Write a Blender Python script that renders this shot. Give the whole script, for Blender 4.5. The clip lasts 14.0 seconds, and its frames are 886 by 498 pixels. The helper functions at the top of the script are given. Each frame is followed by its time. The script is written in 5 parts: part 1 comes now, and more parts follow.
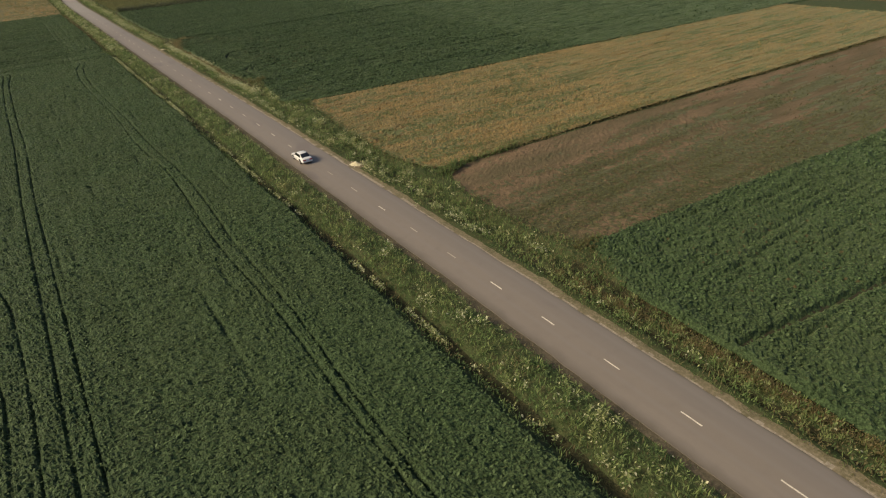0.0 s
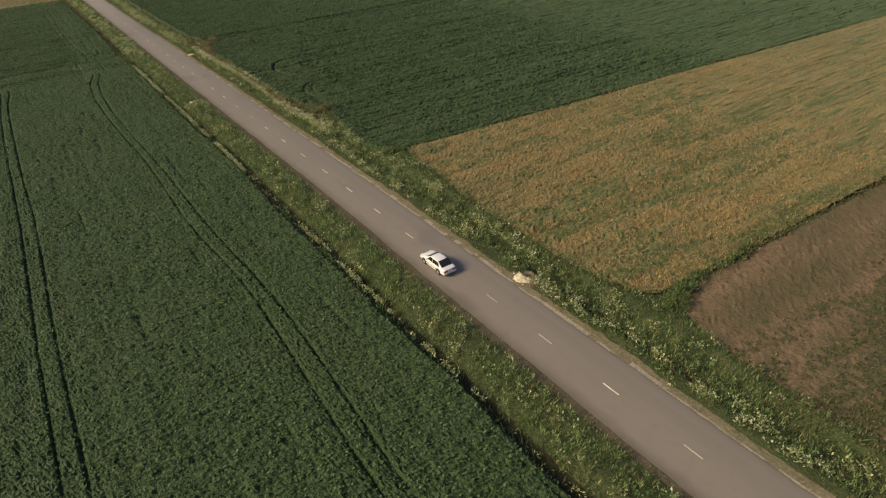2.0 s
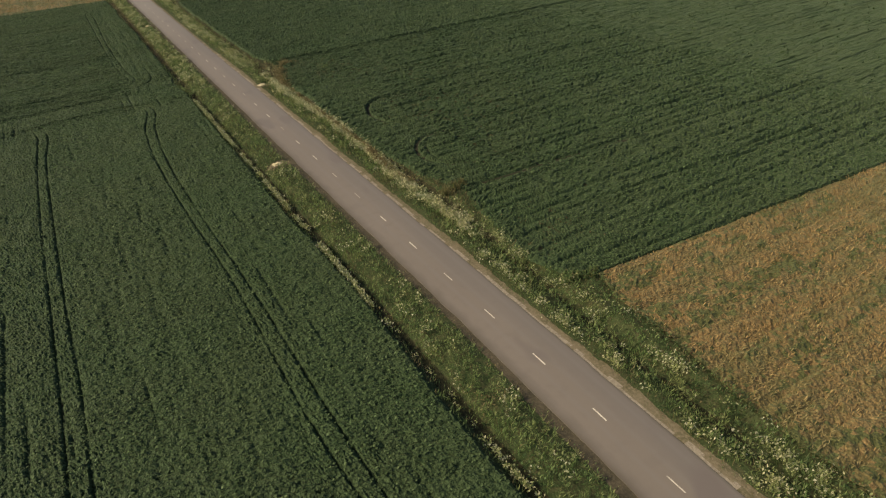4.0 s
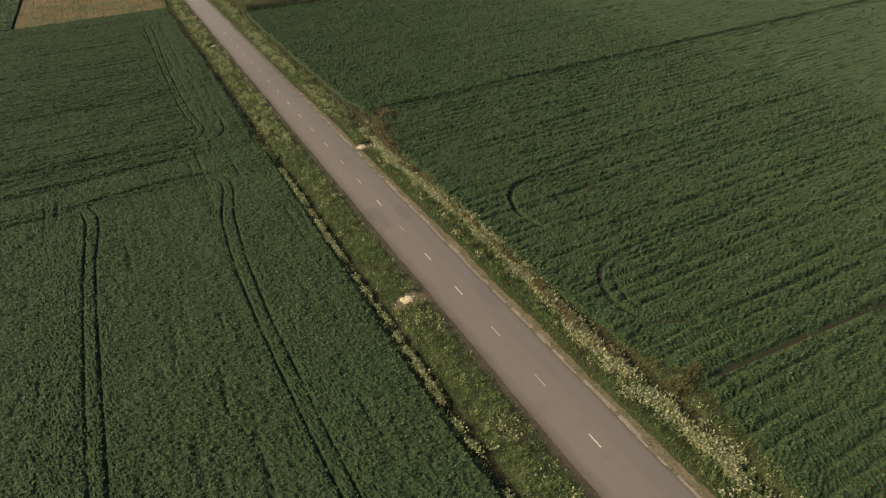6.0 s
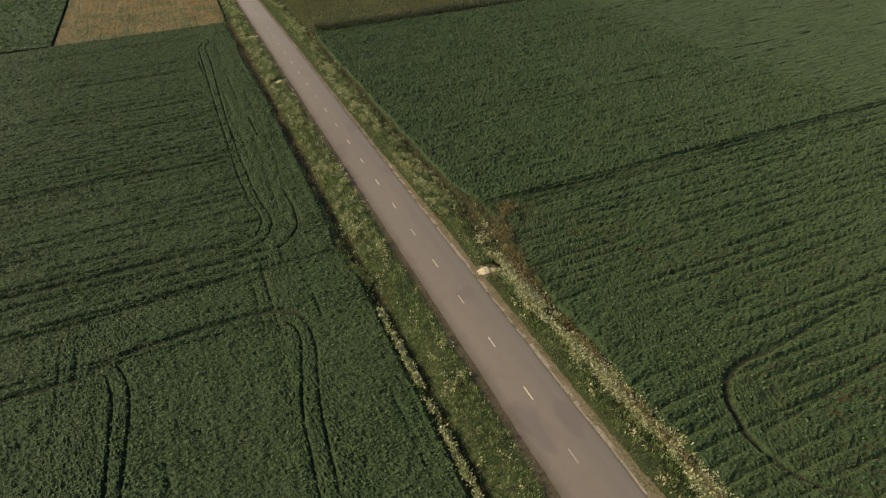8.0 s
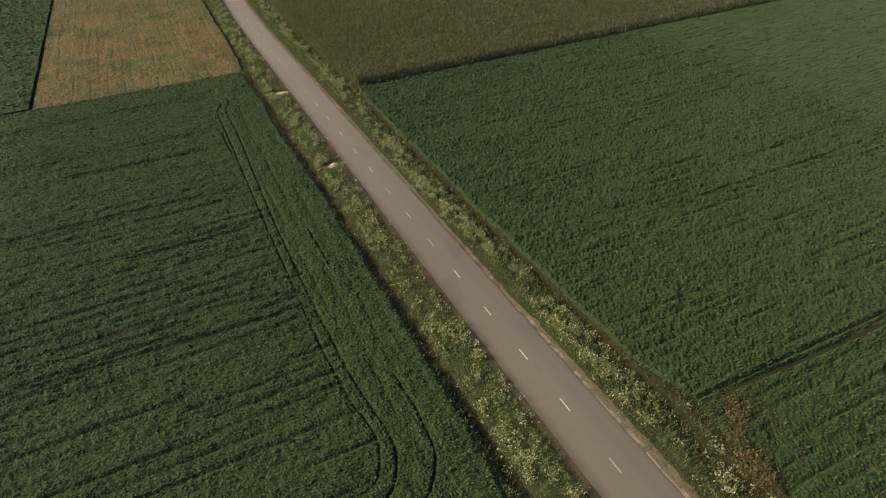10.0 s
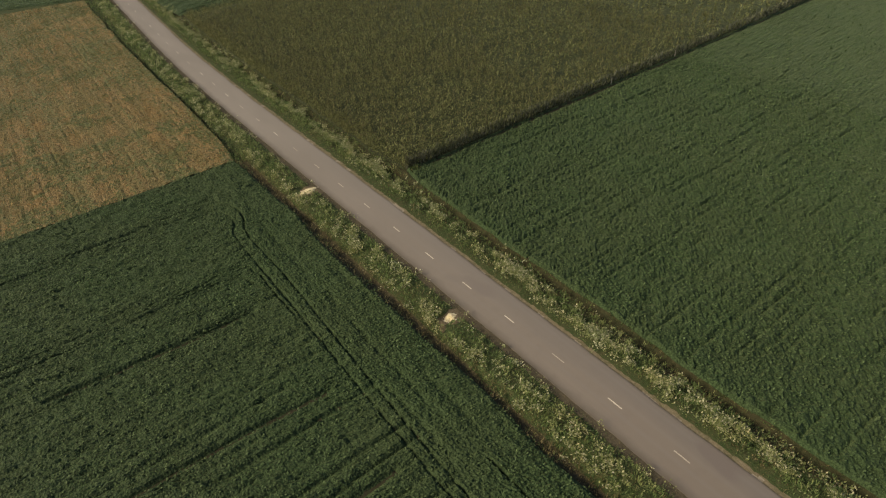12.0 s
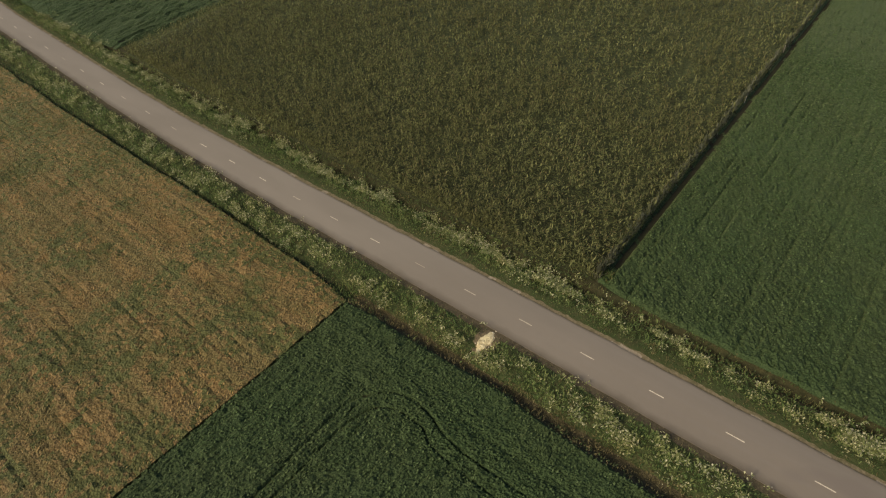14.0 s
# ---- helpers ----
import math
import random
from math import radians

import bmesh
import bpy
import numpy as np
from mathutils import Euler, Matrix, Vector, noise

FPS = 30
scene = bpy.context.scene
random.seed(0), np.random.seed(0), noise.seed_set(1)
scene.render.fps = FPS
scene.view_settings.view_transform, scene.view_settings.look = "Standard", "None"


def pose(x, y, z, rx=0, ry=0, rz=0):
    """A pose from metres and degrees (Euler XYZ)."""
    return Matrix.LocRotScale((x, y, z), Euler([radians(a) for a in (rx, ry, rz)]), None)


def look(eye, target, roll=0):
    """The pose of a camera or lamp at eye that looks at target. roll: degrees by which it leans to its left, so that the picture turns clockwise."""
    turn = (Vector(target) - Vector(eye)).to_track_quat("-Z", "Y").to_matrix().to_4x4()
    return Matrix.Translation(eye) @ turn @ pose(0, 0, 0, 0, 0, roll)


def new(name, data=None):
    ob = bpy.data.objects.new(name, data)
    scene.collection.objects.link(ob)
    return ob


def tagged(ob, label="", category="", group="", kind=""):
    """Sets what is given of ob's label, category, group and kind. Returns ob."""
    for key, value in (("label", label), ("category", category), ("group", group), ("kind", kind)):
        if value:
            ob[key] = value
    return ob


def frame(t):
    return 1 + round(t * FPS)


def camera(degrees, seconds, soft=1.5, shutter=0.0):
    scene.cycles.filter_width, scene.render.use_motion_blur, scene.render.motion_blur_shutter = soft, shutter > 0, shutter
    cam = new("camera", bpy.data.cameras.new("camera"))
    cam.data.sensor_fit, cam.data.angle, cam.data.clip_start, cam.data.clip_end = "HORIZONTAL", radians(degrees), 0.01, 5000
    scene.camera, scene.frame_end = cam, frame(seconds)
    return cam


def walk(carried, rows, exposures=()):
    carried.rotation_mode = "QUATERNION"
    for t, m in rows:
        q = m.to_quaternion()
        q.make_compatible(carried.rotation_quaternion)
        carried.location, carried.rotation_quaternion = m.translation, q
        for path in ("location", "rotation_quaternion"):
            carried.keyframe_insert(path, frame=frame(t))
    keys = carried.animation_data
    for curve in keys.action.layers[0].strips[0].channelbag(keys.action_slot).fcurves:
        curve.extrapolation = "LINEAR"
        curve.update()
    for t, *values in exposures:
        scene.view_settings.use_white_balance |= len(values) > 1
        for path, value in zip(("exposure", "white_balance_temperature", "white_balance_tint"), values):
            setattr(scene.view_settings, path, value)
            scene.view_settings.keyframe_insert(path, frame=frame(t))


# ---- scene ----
cam = camera(73.0, 14.0, soft=1.2)
METRES, EYE, TILT, LEAN, TURN = 284.6, 31.5, 0.0, 0.0, -32.9
ROWS = [
    (0.0, 0.0, 0.0, 0.0, -2.01, -29.92, 3.5),
    (0.5, -0.0191, 0.0294, 0.0026, -1.97, -30.63, 3.46),
    (1.0, -0.0357, 0.0589, 0.0052, -1.94, -31.27, 3.41),
    (1.5, -0.0514, 0.088, 0.0077, -1.94, -31.92, 3.39),
    (2.0, -0.0669, 0.1165, 0.0105, -1.94, -32.5, 3.35),
    (2.5, -0.0819, 0.1448, 0.013, -1.93, -32.97, 3.37),
    (3.0, -0.0971, 0.1729, 0.0155, -1.49, -33.32, 3.35),
    (3.5, -0.1127, 0.2009, 0.018, -0.17, -33.6, 3.26),
    (4.0, -0.1281, 0.2288, 0.0203, 1.02, -33.77, 3.17),
    (6.5, -0.207, 0.3671, 0.0328, 6.16, -34.99, 2.36),
    (7.0, -0.2221, 0.394, 0.0355, 7.15, -35.41, 2.27),
    (7.5, -0.237, 0.4207, 0.0379, 8.14, -35.69, 2.19),
    (8.0, -0.2498, 0.449, 0.0404, 9.57, -35.86, 2.09),
    (8.5, -0.2655, 0.4772, 0.0427, 11.52, -35.98, 1.86),
    (11.0, -0.3958, 0.6089, 0.0538, 1.37, -36.88, 2.19),
    (11.5, -0.4239, 0.6402, 0.0563, -1.59, -37.39, 2.32),
    (12.0, -0.452, 0.6731, 0.0588, -4.6, -38.11, 2.48),
    (12.5, -0.4809, 0.7079, 0.0618, -7.7, -39.13, 2.6),
    (13.0, -0.5091, 0.7445, 0.0648, -11.14, -40.39, 2.68),
    (13.5, -0.5354, 0.7814, 0.0677, -14.89, -41.8, 2.81),
    (14.0, -0.5594, 0.8178, 0.0707, -17.98, -43.46, 2.97),
]
walk(cam, [(t, pose(-29.75, 0, EYE, TILT, LEAN, TURN) @ pose(METRES * x, METRES * y, METRES * z, 90 + pitch, roll, yaw)) for t, x, y, z, yaw, pitch, roll in ROWS], ((0.0, 0.58), (4.0, 0.56), (8.0, 0.53), (11.0, 0.47), (12.5, 0.41), (14.0, 0.33)))

# ---- world and sun ----
world = bpy.data.worlds.new("world")
scene.world = world
world.use_nodes = True
wn, wl = world.node_tree.nodes, world.node_tree.links
sky = wn.new("ShaderNodeTexSky")
sky.sky_type = "NISHITA"
sky.sun_disc = False
sky.sun_elevation = radians(33)
sky.sun_rotation = radians(286)
sky.air_density, sky.dust_density, sky.ozone_density = 1.0, 3.0, 1.0
wl.new(sky.outputs["Color"], wn["Background"].inputs["Color"])
wn["Background"].inputs["Strength"].default_value = 0.082

sun = new("sun", bpy.data.lights.new("sun", "SUN"))
sun.data.energy, sun.data.angle, sun.data.color = 3.65, radians(18), (1.0, 0.83, 0.55)
sun.matrix_world = look((-61, 18, 42), (0, 0, 0))


# ---- materials ----
def shader(name, rough=0.8, spec=0.3):
    m = bpy.data.materials.new(name)
    m.use_nodes = True
    b = m.node_tree.nodes["Principled BSDF"]
    b.inputs["Roughness"].default_value = rough
    b.inputs["Specular IOR Level"].default_value = spec
    return m, m.node_tree.nodes, m.node_tree.links, b


def noise_fac(n, l, scale, detail=3.0, lo=0.35, hi=0.65, stretch=(1, 1, 1)):
    """A 0 to 1 factor from noise over the place in the world, scale in metres."""
    g = n.new("ShaderNodeNewGeometry")
    mp = n.new("ShaderNodeMapping")
    mp.inputs["Scale"].default_value = [s / scale for s in stretch]
    l.new(g.outputs["Position"], mp.inputs["Vector"])
    t = n.new("ShaderNodeTexNoise")
    t.inputs["Scale"].default_value, t.inputs["Detail"].default_value = 1.0, detail
    l.new(mp.outputs["Vector"], t.inputs["Vector"])
    r = n.new("ShaderNodeMapRange")
    r.inputs["From Min"].default_value, r.inputs["From Max"].default_value = lo, hi
    l.new(t.outputs["Fac"], r.inputs["Value"])
    return r.outputs["Result"]


def mixed(n, l, fac, a, b):
    """Mix of two colours, each a tuple or a socket."""
    x = n.new("ShaderNodeMix")
    x.data_type = "RGBA"
    if isinstance(fac, (int, float)):
        x.inputs["Factor"].default_value = fac
    else:
        l.new(fac, x.inputs["Factor"])
    for key, c in (("A", a), ("B", b)):
        s = [i for i in x.inputs if i.name == key and i.type == "RGBA"][0]
        if isinstance(c, tuple):
            s.default_value = (*c, 1)
        else:
            l.new(c, s)
    return [o for o in x.outputs if o.type == "RGBA"][0]


def tinted(n, l, fac, a, tint):
    """The colour a, multiplied by tint where fac is high."""
    x = n.new("ShaderNodeMix")
    x.data_type, x.blend_type = "RGBA", "MULTIPLY"
    l.new(fac, x.inputs["Factor"])
    ca, cb = [i for i in x.inputs if i.type == "RGBA"][:2]
    l.new(a, ca)
    cb.default_value = (*tint, 1)
    return [o for o in x.outputs if o.type == "RGBA"][0]


def bumped(n, l, b, scale, strength, distance=0.05, detail=4.0):
    f = noise_fac(n, l, scale, detail, 0.2, 0.8)
    bp = n.new("ShaderNodeBump")
    bp.inputs["Strength"].default_value, bp.inputs["Distance"].default_value = strength, distance
    l.new(f, bp.inputs["Height"])
    l.new(bp.outputs["Normal"], b.inputs["Normal"])


def leaf_material(name, a, b, c, patch=14.0, fine=0.5, stretch=(1, 1, 1), rough=0.6, hue=(1.0, 0.97, 0.95), sheen=0.12, spec=0.2):
    """Foliage: two tones by single leaf, a third tone in broad patches, mottling at plant size."""
    m, n, l, bs = shader(name, rough, spec)
    g = n.new("ShaderNodeNewGeometry")
    col = mixed(n, l, g.outputs["Random Per Island"], a, b)
    p1 = noise_fac(n, l, patch, 4.0, 0.42, 0.72, stretch)
    col = mixed(n, l, p1, col, c)
    p2 = noise_fac(n, l, fine, 2.0, 0.45, 0.75)
    bs.inputs["Sheen Weight"].default_value, bs.inputs["Sheen Roughness"].default_value = sheen, 0.3
    bs.inputs["Sheen Tint"].default_value = (0.7, 0.85, 0.4, 1)
    col = tinted(n, l, noise_fac(n, l, 11.0, 3.0, 0.42, 0.6), col, hue)
    dark = tuple(v * 0.62 for v in a)
    mm = n.new("ShaderNodeMath")
    mm.operation = "MULTIPLY"
    mm.inputs[1].default_value = 0.55
    l.new(p2, mm.inputs[0])
    col = mixed(n, l, mm.outputs[0], col, dark)
    l.new(col, bs.inputs["Base Color"])
    tr = n.new("ShaderNodeBsdfTranslucent")
    l.new(col, tr.inputs["Color"])
    mx = n.new("ShaderNodeMixShader")
    mx.inputs["Fac"].default_value = 0.45
    l.new(bs.outputs["BSDF"], mx.inputs[1])
    l.new(tr.outputs["BSDF"], mx.inputs[2])
    l.new(mx.outputs["Shader"], n["Material Output"].inputs["Surface"])
    return m


def ground_material(name, a, b, c, s1, s2, rough=0.95, bump=0.4, bs=0.3, stretch=(1, 1, 1)):
    m, n, l, p = shader(name, rough, 0.15)
    col = mixed(n, l, noise_fac(n, l, s1, 5.0, 0.35, 0.65, stretch), a, b)
    col = mixed(n, l, noise_fac(n, l, s2, 4.0, 0.45, 0.7), col, c)
    l.new(col, p.inputs["Base Color"])
    bumped(n, l, p, bs, bump, 0.08)
    return m


def plain(name, colour, rough=0.5, spec=0.4, metal=0.0, coat=0.0):
    m, n, l, b = shader(name, rough, spec)
    col = mixed(n, l, noise_fac(n, l, 0.25, 4.0, 0.4, 0.8), colour, tuple(v * 0.88 for v in colour))
    l.new(col, b.inputs["Base Color"])
    b.inputs["Metallic"].default_value = metal
    b.inputs["Coat Weight"].default_value = coat
    return m


M_EARTH = ground_material("grassy verge earth", (0.046, 0.058, 0.023), (0.033, 0.05, 0.018), (0.062, 0.062, 0.029), 2.2, 0.5, bump=0.9, bs=0.18)
# soil tone lowered to paint the shade in the ditch and at crop edges
M_DITCH = ground_material("ditch soil darkened as shade", (0.029, 0.028, 0.014), (0.021, 0.024, 0.011), (0.042, 0.04, 0.019), 2.0, 0.4, bump=0.9, bs=0.18)
M_DITCHDRY = ground_material("dry brown ditch bed", (0.072, 0.06, 0.034), (0.05, 0.046, 0.024), (0.092, 0.077, 0.045), 1.2, 0.3, bump=0.9, bs=0.15)
M_SHOULDER = ground_material("sandy shoulder", (0.17, 0.138, 0.086), (0.105, 0.094, 0.051), (0.21, 0.174, 0.114), 1.6, 0.25, bs=0.12)
M_DUST = ground_material("pale dust along the broken asphalt edge", (0.28, 0.237, 0.175), (0.18, 0.15, 0.108), (0.33, 0.285, 0.22), 0.9, 0.2, bs=0.08)
M_BARE = ground_material("bare brown soil", (0.125, 0.1, 0.064), (0.085, 0.07, 0.042), (0.165, 0.133, 0.088), 0.8, 0.2, bump=0.8, bs=0.12)
M_FRINGE = ground_material("dark trodden roadside soil", (0.07, 0.058, 0.039), (0.05, 0.044, 0.027), (0.09, 0.075, 0.052), 1.6, 0.25, bs=0.12)
M_STRAWBED = ground_material("straw-strewn soil", (0.11, 0.075, 0.034), (0.075, 0.06, 0.027), (0.055, 0.052, 0.022), 6.0, 0.7, bump=1.0, bs=0.22)
M_FALLOW = ground_material("fallow brown soil", (0.15, 0.1, 0.062), (0.066, 0.058, 0.03), (0.09, 0.07, 0.039), 5.0, 0.6, bump=0.9, bs=0.25, stretch=(0.25, 1, 1))
M_SOY = leaf_material("crop leaves", (0.0375, 0.065, 0.027), (0.142, 0.193, 0.085), (0.083, 0.118, 0.05), hue=(0.94, 1.0, 0.98), sheen=0.13, rough=0.6, spec=0.16)


def canopy_material(name, a, b, c, patch=14.0, depth=0.2, hue=(1.0, 0.97, 0.95), sheen=0.15, rough=0.6, spec=0.15):
    """Closed crop canopy: leaf-sized mottling, its dark tone painting shaded gaps between leaves, broad patches, strong
    fine relief.
    """
    m, n, l, p = shader(name, rough, spec)
    p.inputs["Sheen Weight"].default_value, p.inputs["Sheen Roughness"].default_value = sheen, 0.3
    p.inputs["Sheen Tint"].default_value = (0.7, 0.85, 0.4, 1)
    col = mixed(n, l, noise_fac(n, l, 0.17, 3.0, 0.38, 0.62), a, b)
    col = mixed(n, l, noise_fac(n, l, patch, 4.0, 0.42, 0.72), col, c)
    col = tinted(n, l, noise_fac(n, l, 11.0, 3.0, 0.42, 0.6), col, hue)
    l.new(col, p.inputs["Base Color"])
    bumped(n, l, p, 0.26, 1.0, depth, 4.0)
    return m


# first tone is the shade of the leaf gaps, given as colour
M_CANOPY = canopy_material("crop canopy with gap shade in its colour", (0.0125, 0.0215, 0.009), (0.05, 0.076, 0.031), (0.037, 0.056, 0.024), hue=(0.94, 1.0, 0.98), sheen=0.13, rough=0.6, spec=0.1)
M_STRAWTOP = canopy_material("ripe straw canopy", (0.048, 0.036, 0.015), (0.22, 0.157, 0.068), (0.178, 0.118, 0.049), 4.0)
M_PALETOP = canopy_material("weathered straw canopy", (0.06, 0.048, 0.018), (0.17, 0.134, 0.055), (0.11, 0.088, 0.034), 4.0)
M_WEEDTOP = canopy_material("weedy canopy", (0.032, 0.038, 0.013), (0.1, 0.104, 0.037), (0.075, 0.08, 0.028), 3.0)
M_RUT = ground_material("dark rut soil", (0.032, 0.028, 0.018), (0.024, 0.024, 0.014), (0.03, 0.036, 0.016), 2.0, 0.3, bs=0.1)
M_SOYDRY = leaf_material("dry crop leaves", (0.07, 0.064, 0.028), (0.125, 0.102, 0.048), (0.07, 0.07, 0.031))
M_MAIZE = leaf_material("maize leaves", (0.028, 0.042, 0.015), (0.315, 0.33, 0.14), (0.15, 0.152, 0.06), patch=25, hue=(1.0, 1.0, 1.0))
# near-black colour stands in for the shade between the maize plants
M_MAIZEMASS = canopy_material("maize stems and leaves with shade in colour", (0.008, 0.011, 0.005), (0.034, 0.04, 0.016), (0.026, 0.03, 0.012), 8.0)
M_DRYSTEM = leaf_material("dry maize stems", (0.09, 0.1, 0.07), (0.22, 0.225, 0.165), (0.12, 0.125, 0.085), patch=5)
M_TASSEL = leaf_material("maize tassels", (0.13, 0.122, 0.056), (0.2, 0.182, 0.09), (0.12, 0.105, 0.046))
M_STRAW = leaf_material("ripe grain straw", (0.18, 0.127, 0.053), (0.455, 0.33, 0.142), (0.35, 0.232, 0.094), patch=4, fine=0.4)
M_PALESTRAW = leaf_material("weathered pale straw", (0.17, 0.143, 0.065), (0.35, 0.295, 0.14), (0.19, 0.15, 0.06), patch=5, fine=0.5)
M_WEED = leaf_material("green weeds", (0.063, 0.12, 0.04), (0.168, 0.24, 0.085), (0.148, 0.197, 0.069), patch=4)
M_GRASS = leaf_material("verge grass", (0.075, 0.135, 0.041), (0.2, 0.275, 0.095), (0.235, 0.27, 0.1), patch=3)
M_NETTLE = leaf_material("dark nettle leaves", (0.045, 0.08, 0.03), (0.11, 0.16, 0.06), (0.08, 0.115, 0.042), patch=2)
M_OLIVE = leaf_material("olive weeds in grain", (0.075, 0.08, 0.027), (0.182, 0.176, 0.062), (0.125, 0.12, 0.04), patch=3)
M_DRYGRASS = leaf_material("dry grass", (0.135, 0.12, 0.055), (0.23, 0.2, 0.1), (0.14, 0.115, 0.055), patch=4)
M_FLOWER = leaf_material("cream flower heads", (0.4, 0.41, 0.23), (0.7, 0.69, 0.5), (0.57, 0.54, 0.29), patch=3)
M_FALLOWWEED = leaf_material("thin fallow weeds", (0.07, 0.085, 0.031), (0.15, 0.16, 0.065), (0.115, 0.108, 0.048), patch=3)
M_FALLOWMAT = canopy_material("low weeds over brown soil", (0.026, 0.026, 0.012), (0.092, 0.08, 0.037), (0.062, 0.06, 0.027), 5.0, 0.08)
M_RUSTY = leaf_material("rusty dry weeds", (0.15, 0.12, 0.06), (0.28, 0.22, 0.112), (0.17, 0.145, 0.072), patch=3)
M_SEED = leaf_material("yellowish seed heads", (0.17, 0.205, 0.08), (0.31, 0.345, 0.15), (0.24, 0.272, 0.102), patch=3)


def asphalt_material():
    m, n, l, b = shader("worn warm-grey asphalt", 0.66, 0.45)
    col = mixed(n, l, noise_fac(n, l, 7.0, 5.0, 0.35, 0.65, (1, 0.25, 1)), (0.153, 0.127, 0.102), (0.178, 0.149, 0.122))
    col = mixed(n, l, noise_fac(n, l, 1.1, 5.0, 0.5, 0.75), col, (0.144, 0.12, 0.098))
    col = mixed(n, l, noise_fac(n, l, 2.2, 4.0, 0.6, 0.72, (1, 0.08, 1)), col, (0.19, 0.159, 0.128))
    col = mixed(n, l, noise_fac(n, l, 0.03, 2.0, 0.3, 0.7), col, (0.162, 0.137, 0.113))
    # the eastern lane is greyer and more worn, with faint wheel paths
    lane = n.new("ShaderNodeAttribute")
    lane.attribute_name = "lane"
    sway = n.new("ShaderNodeMath")
    sway.operation = "MULTIPLY_ADD"
    sway.inputs[1].default_value = 1.6
    l.new(noise_fac(n, l, 3.0, 4.0, 0.2, 0.8, (1, 0.2, 1)), sway.inputs[0])
    l.new(lane.outputs["Fac"], sway.inputs[2])
    grey = n.new("ShaderNodeMapRange")
    grey.inputs["From Min"].default_value, grey.inputs["From Max"].default_value, grey.inputs["To Max"].default_value = 1.2, 3.0, 0.75
    l.new(sway.outputs[0], grey.inputs["Value"])
    col = mixed(n, l, grey.outputs["Result"], col, (0.138, 0.121, 0.107))
    wheel = n.new("ShaderNodeMath")
    wheel.operation = "PINGPONG"
    wheel.inputs[1].default_value = 0.75
    l.new(lane.outputs["Fac"], wheel.inputs[0])
    path = n.new("ShaderNodeMapRange")
    path.inputs["From Min"].default_value, path.inputs["From Max"].default_value, path.inputs["To Max"].default_value = 0.4, 0.75, 0.3
    l.new(wheel.outputs[0], path.inputs["Value"])
    col = mixed(n, l, path.outputs["Result"], col, (0.172, 0.152, 0.136))
    # patches of newer, darker surface
    col = mixed(n, l, noise_fac(n, l, 5.0, 2.0, 0.62, 0.68, (1, 0.45, 1)), col, (0.136, 0.114, 0.1))
    # the northern stretch is paler and greyer
    where = n.new("ShaderNodeNewGeometry")
    xyz = n.new("ShaderNodeSeparateXYZ")
    l.new(where.outputs["Position"], xyz.inputs["Vector"])
    north = n.new("ShaderNodeMapRange")
    north.inputs["From Min"].default_value, north.inputs["From Max"].default_value, north.inputs["To Max"].default_value = 240, 330, 0.85
    l.new(xyz.outputs["Y"], north.inputs["Value"])
    pale = mixed(n, l, noise_fac(n, l, 4.0, 5.0, 0.35, 0.65, (1, 0.25, 1)), (0.192, 0.17, 0.143), (0.218, 0.194, 0.165))
    col = mixed(n, l, north.outputs["Result"], col, pale)
    # trodden-in dirt along both edges
    at = n.new("ShaderNodeAttribute")
    at.attribute_name = "across"
    wob = n.new("ShaderNodeMath")
    wob.operation = "MULTIPLY_ADD"
    wob.inputs[1].default_value = 0.5
    l.new(noise_fac(n, l, 0.9, 4.0, 0.2, 0.8, (1, 0.5, 1)), wob.inputs[0])
    l.new(at.outputs["Fac"], wob.inputs[2])
    edge = n.new("ShaderNodeMapRange")
    edge.inputs["From Min"].default_value, edge.inputs["From Max"].default_value = 0.15, 1.25
    edge.inputs["To Min"].default_value, edge.inputs["To Max"].default_value = 0.85, 0.0
    l.new(wob.outputs[0], edge.inputs["Value"])
    col = mixed(n, l, edge.outputs["Result"], col, (0.088, 0.073, 0.054))
    l.new(col, b.inputs["Base Color"])
    bumped(n, l, b, 0.05, 0.25, 0.01)
    return m


M_ASPHALT = asphalt_material()
def paint_material():
    m, n, l, p = shader("worn white road paint", 0.7, 0.2)
    o = n.new("ShaderNodeObjectInfo")
    r = n.new("ShaderNodeMapRange")
    r.inputs["From Min"].default_value, r.inputs["From Max"].default_value, r.inputs["To Max"].default_value = 0.45, 1.0, 0.75
    l.new(o.outputs["Random"], r.inputs["Value"])
    col = mixed(n, l, noise_fac(n, l, 0.15, 4.0, 0.45, 0.7), (0.62, 0.57, 0.47), (0.42, 0.37, 0.3))
    col = mixed(n, l, r.outputs["Result"], col, (0.22, 0.185, 0.15))
    l.new(col, p.inputs["Base Color"])
    return m


M_PAINT = paint_material()
M_SAND = ground_material("pale sand", (0.52, 0.46, 0.29), (0.36, 0.3, 0.18), (0.6, 0.54, 0.37), 0.6, 0.25, bump=0.8, bs=0.1)
M_STONE = ground_material("pale limestone", (0.45, 0.41, 0.33), (0.36, 0.32, 0.26), (0.52, 0.48, 0.4), 0.3, 0.1, bs=0.05)
M_CAR = plain("white car paint", (0.6, 0.585, 0.57), 0.3, 0.5, 0.0, 0.6)
M_GLASS = plain("dark tinted car glass", (0.012, 0.013, 0.016), 0.08, 0.6)
M_TYRE = plain("black tyre rubber", (0.022, 0.021, 0.02), 0.85, 0.2)
M_RIM = plain("silver alloy", (0.5, 0.5, 0.5), 0.35, 0.5, 0.8)
M_TAIL = plain("red lamp lens", (0.33, 0.02, 0.018), 0.2, 0.5)
M_HEAD = plain("clear lamp lens", (0.55, 0.56, 0.58), 0.12, 0.6)
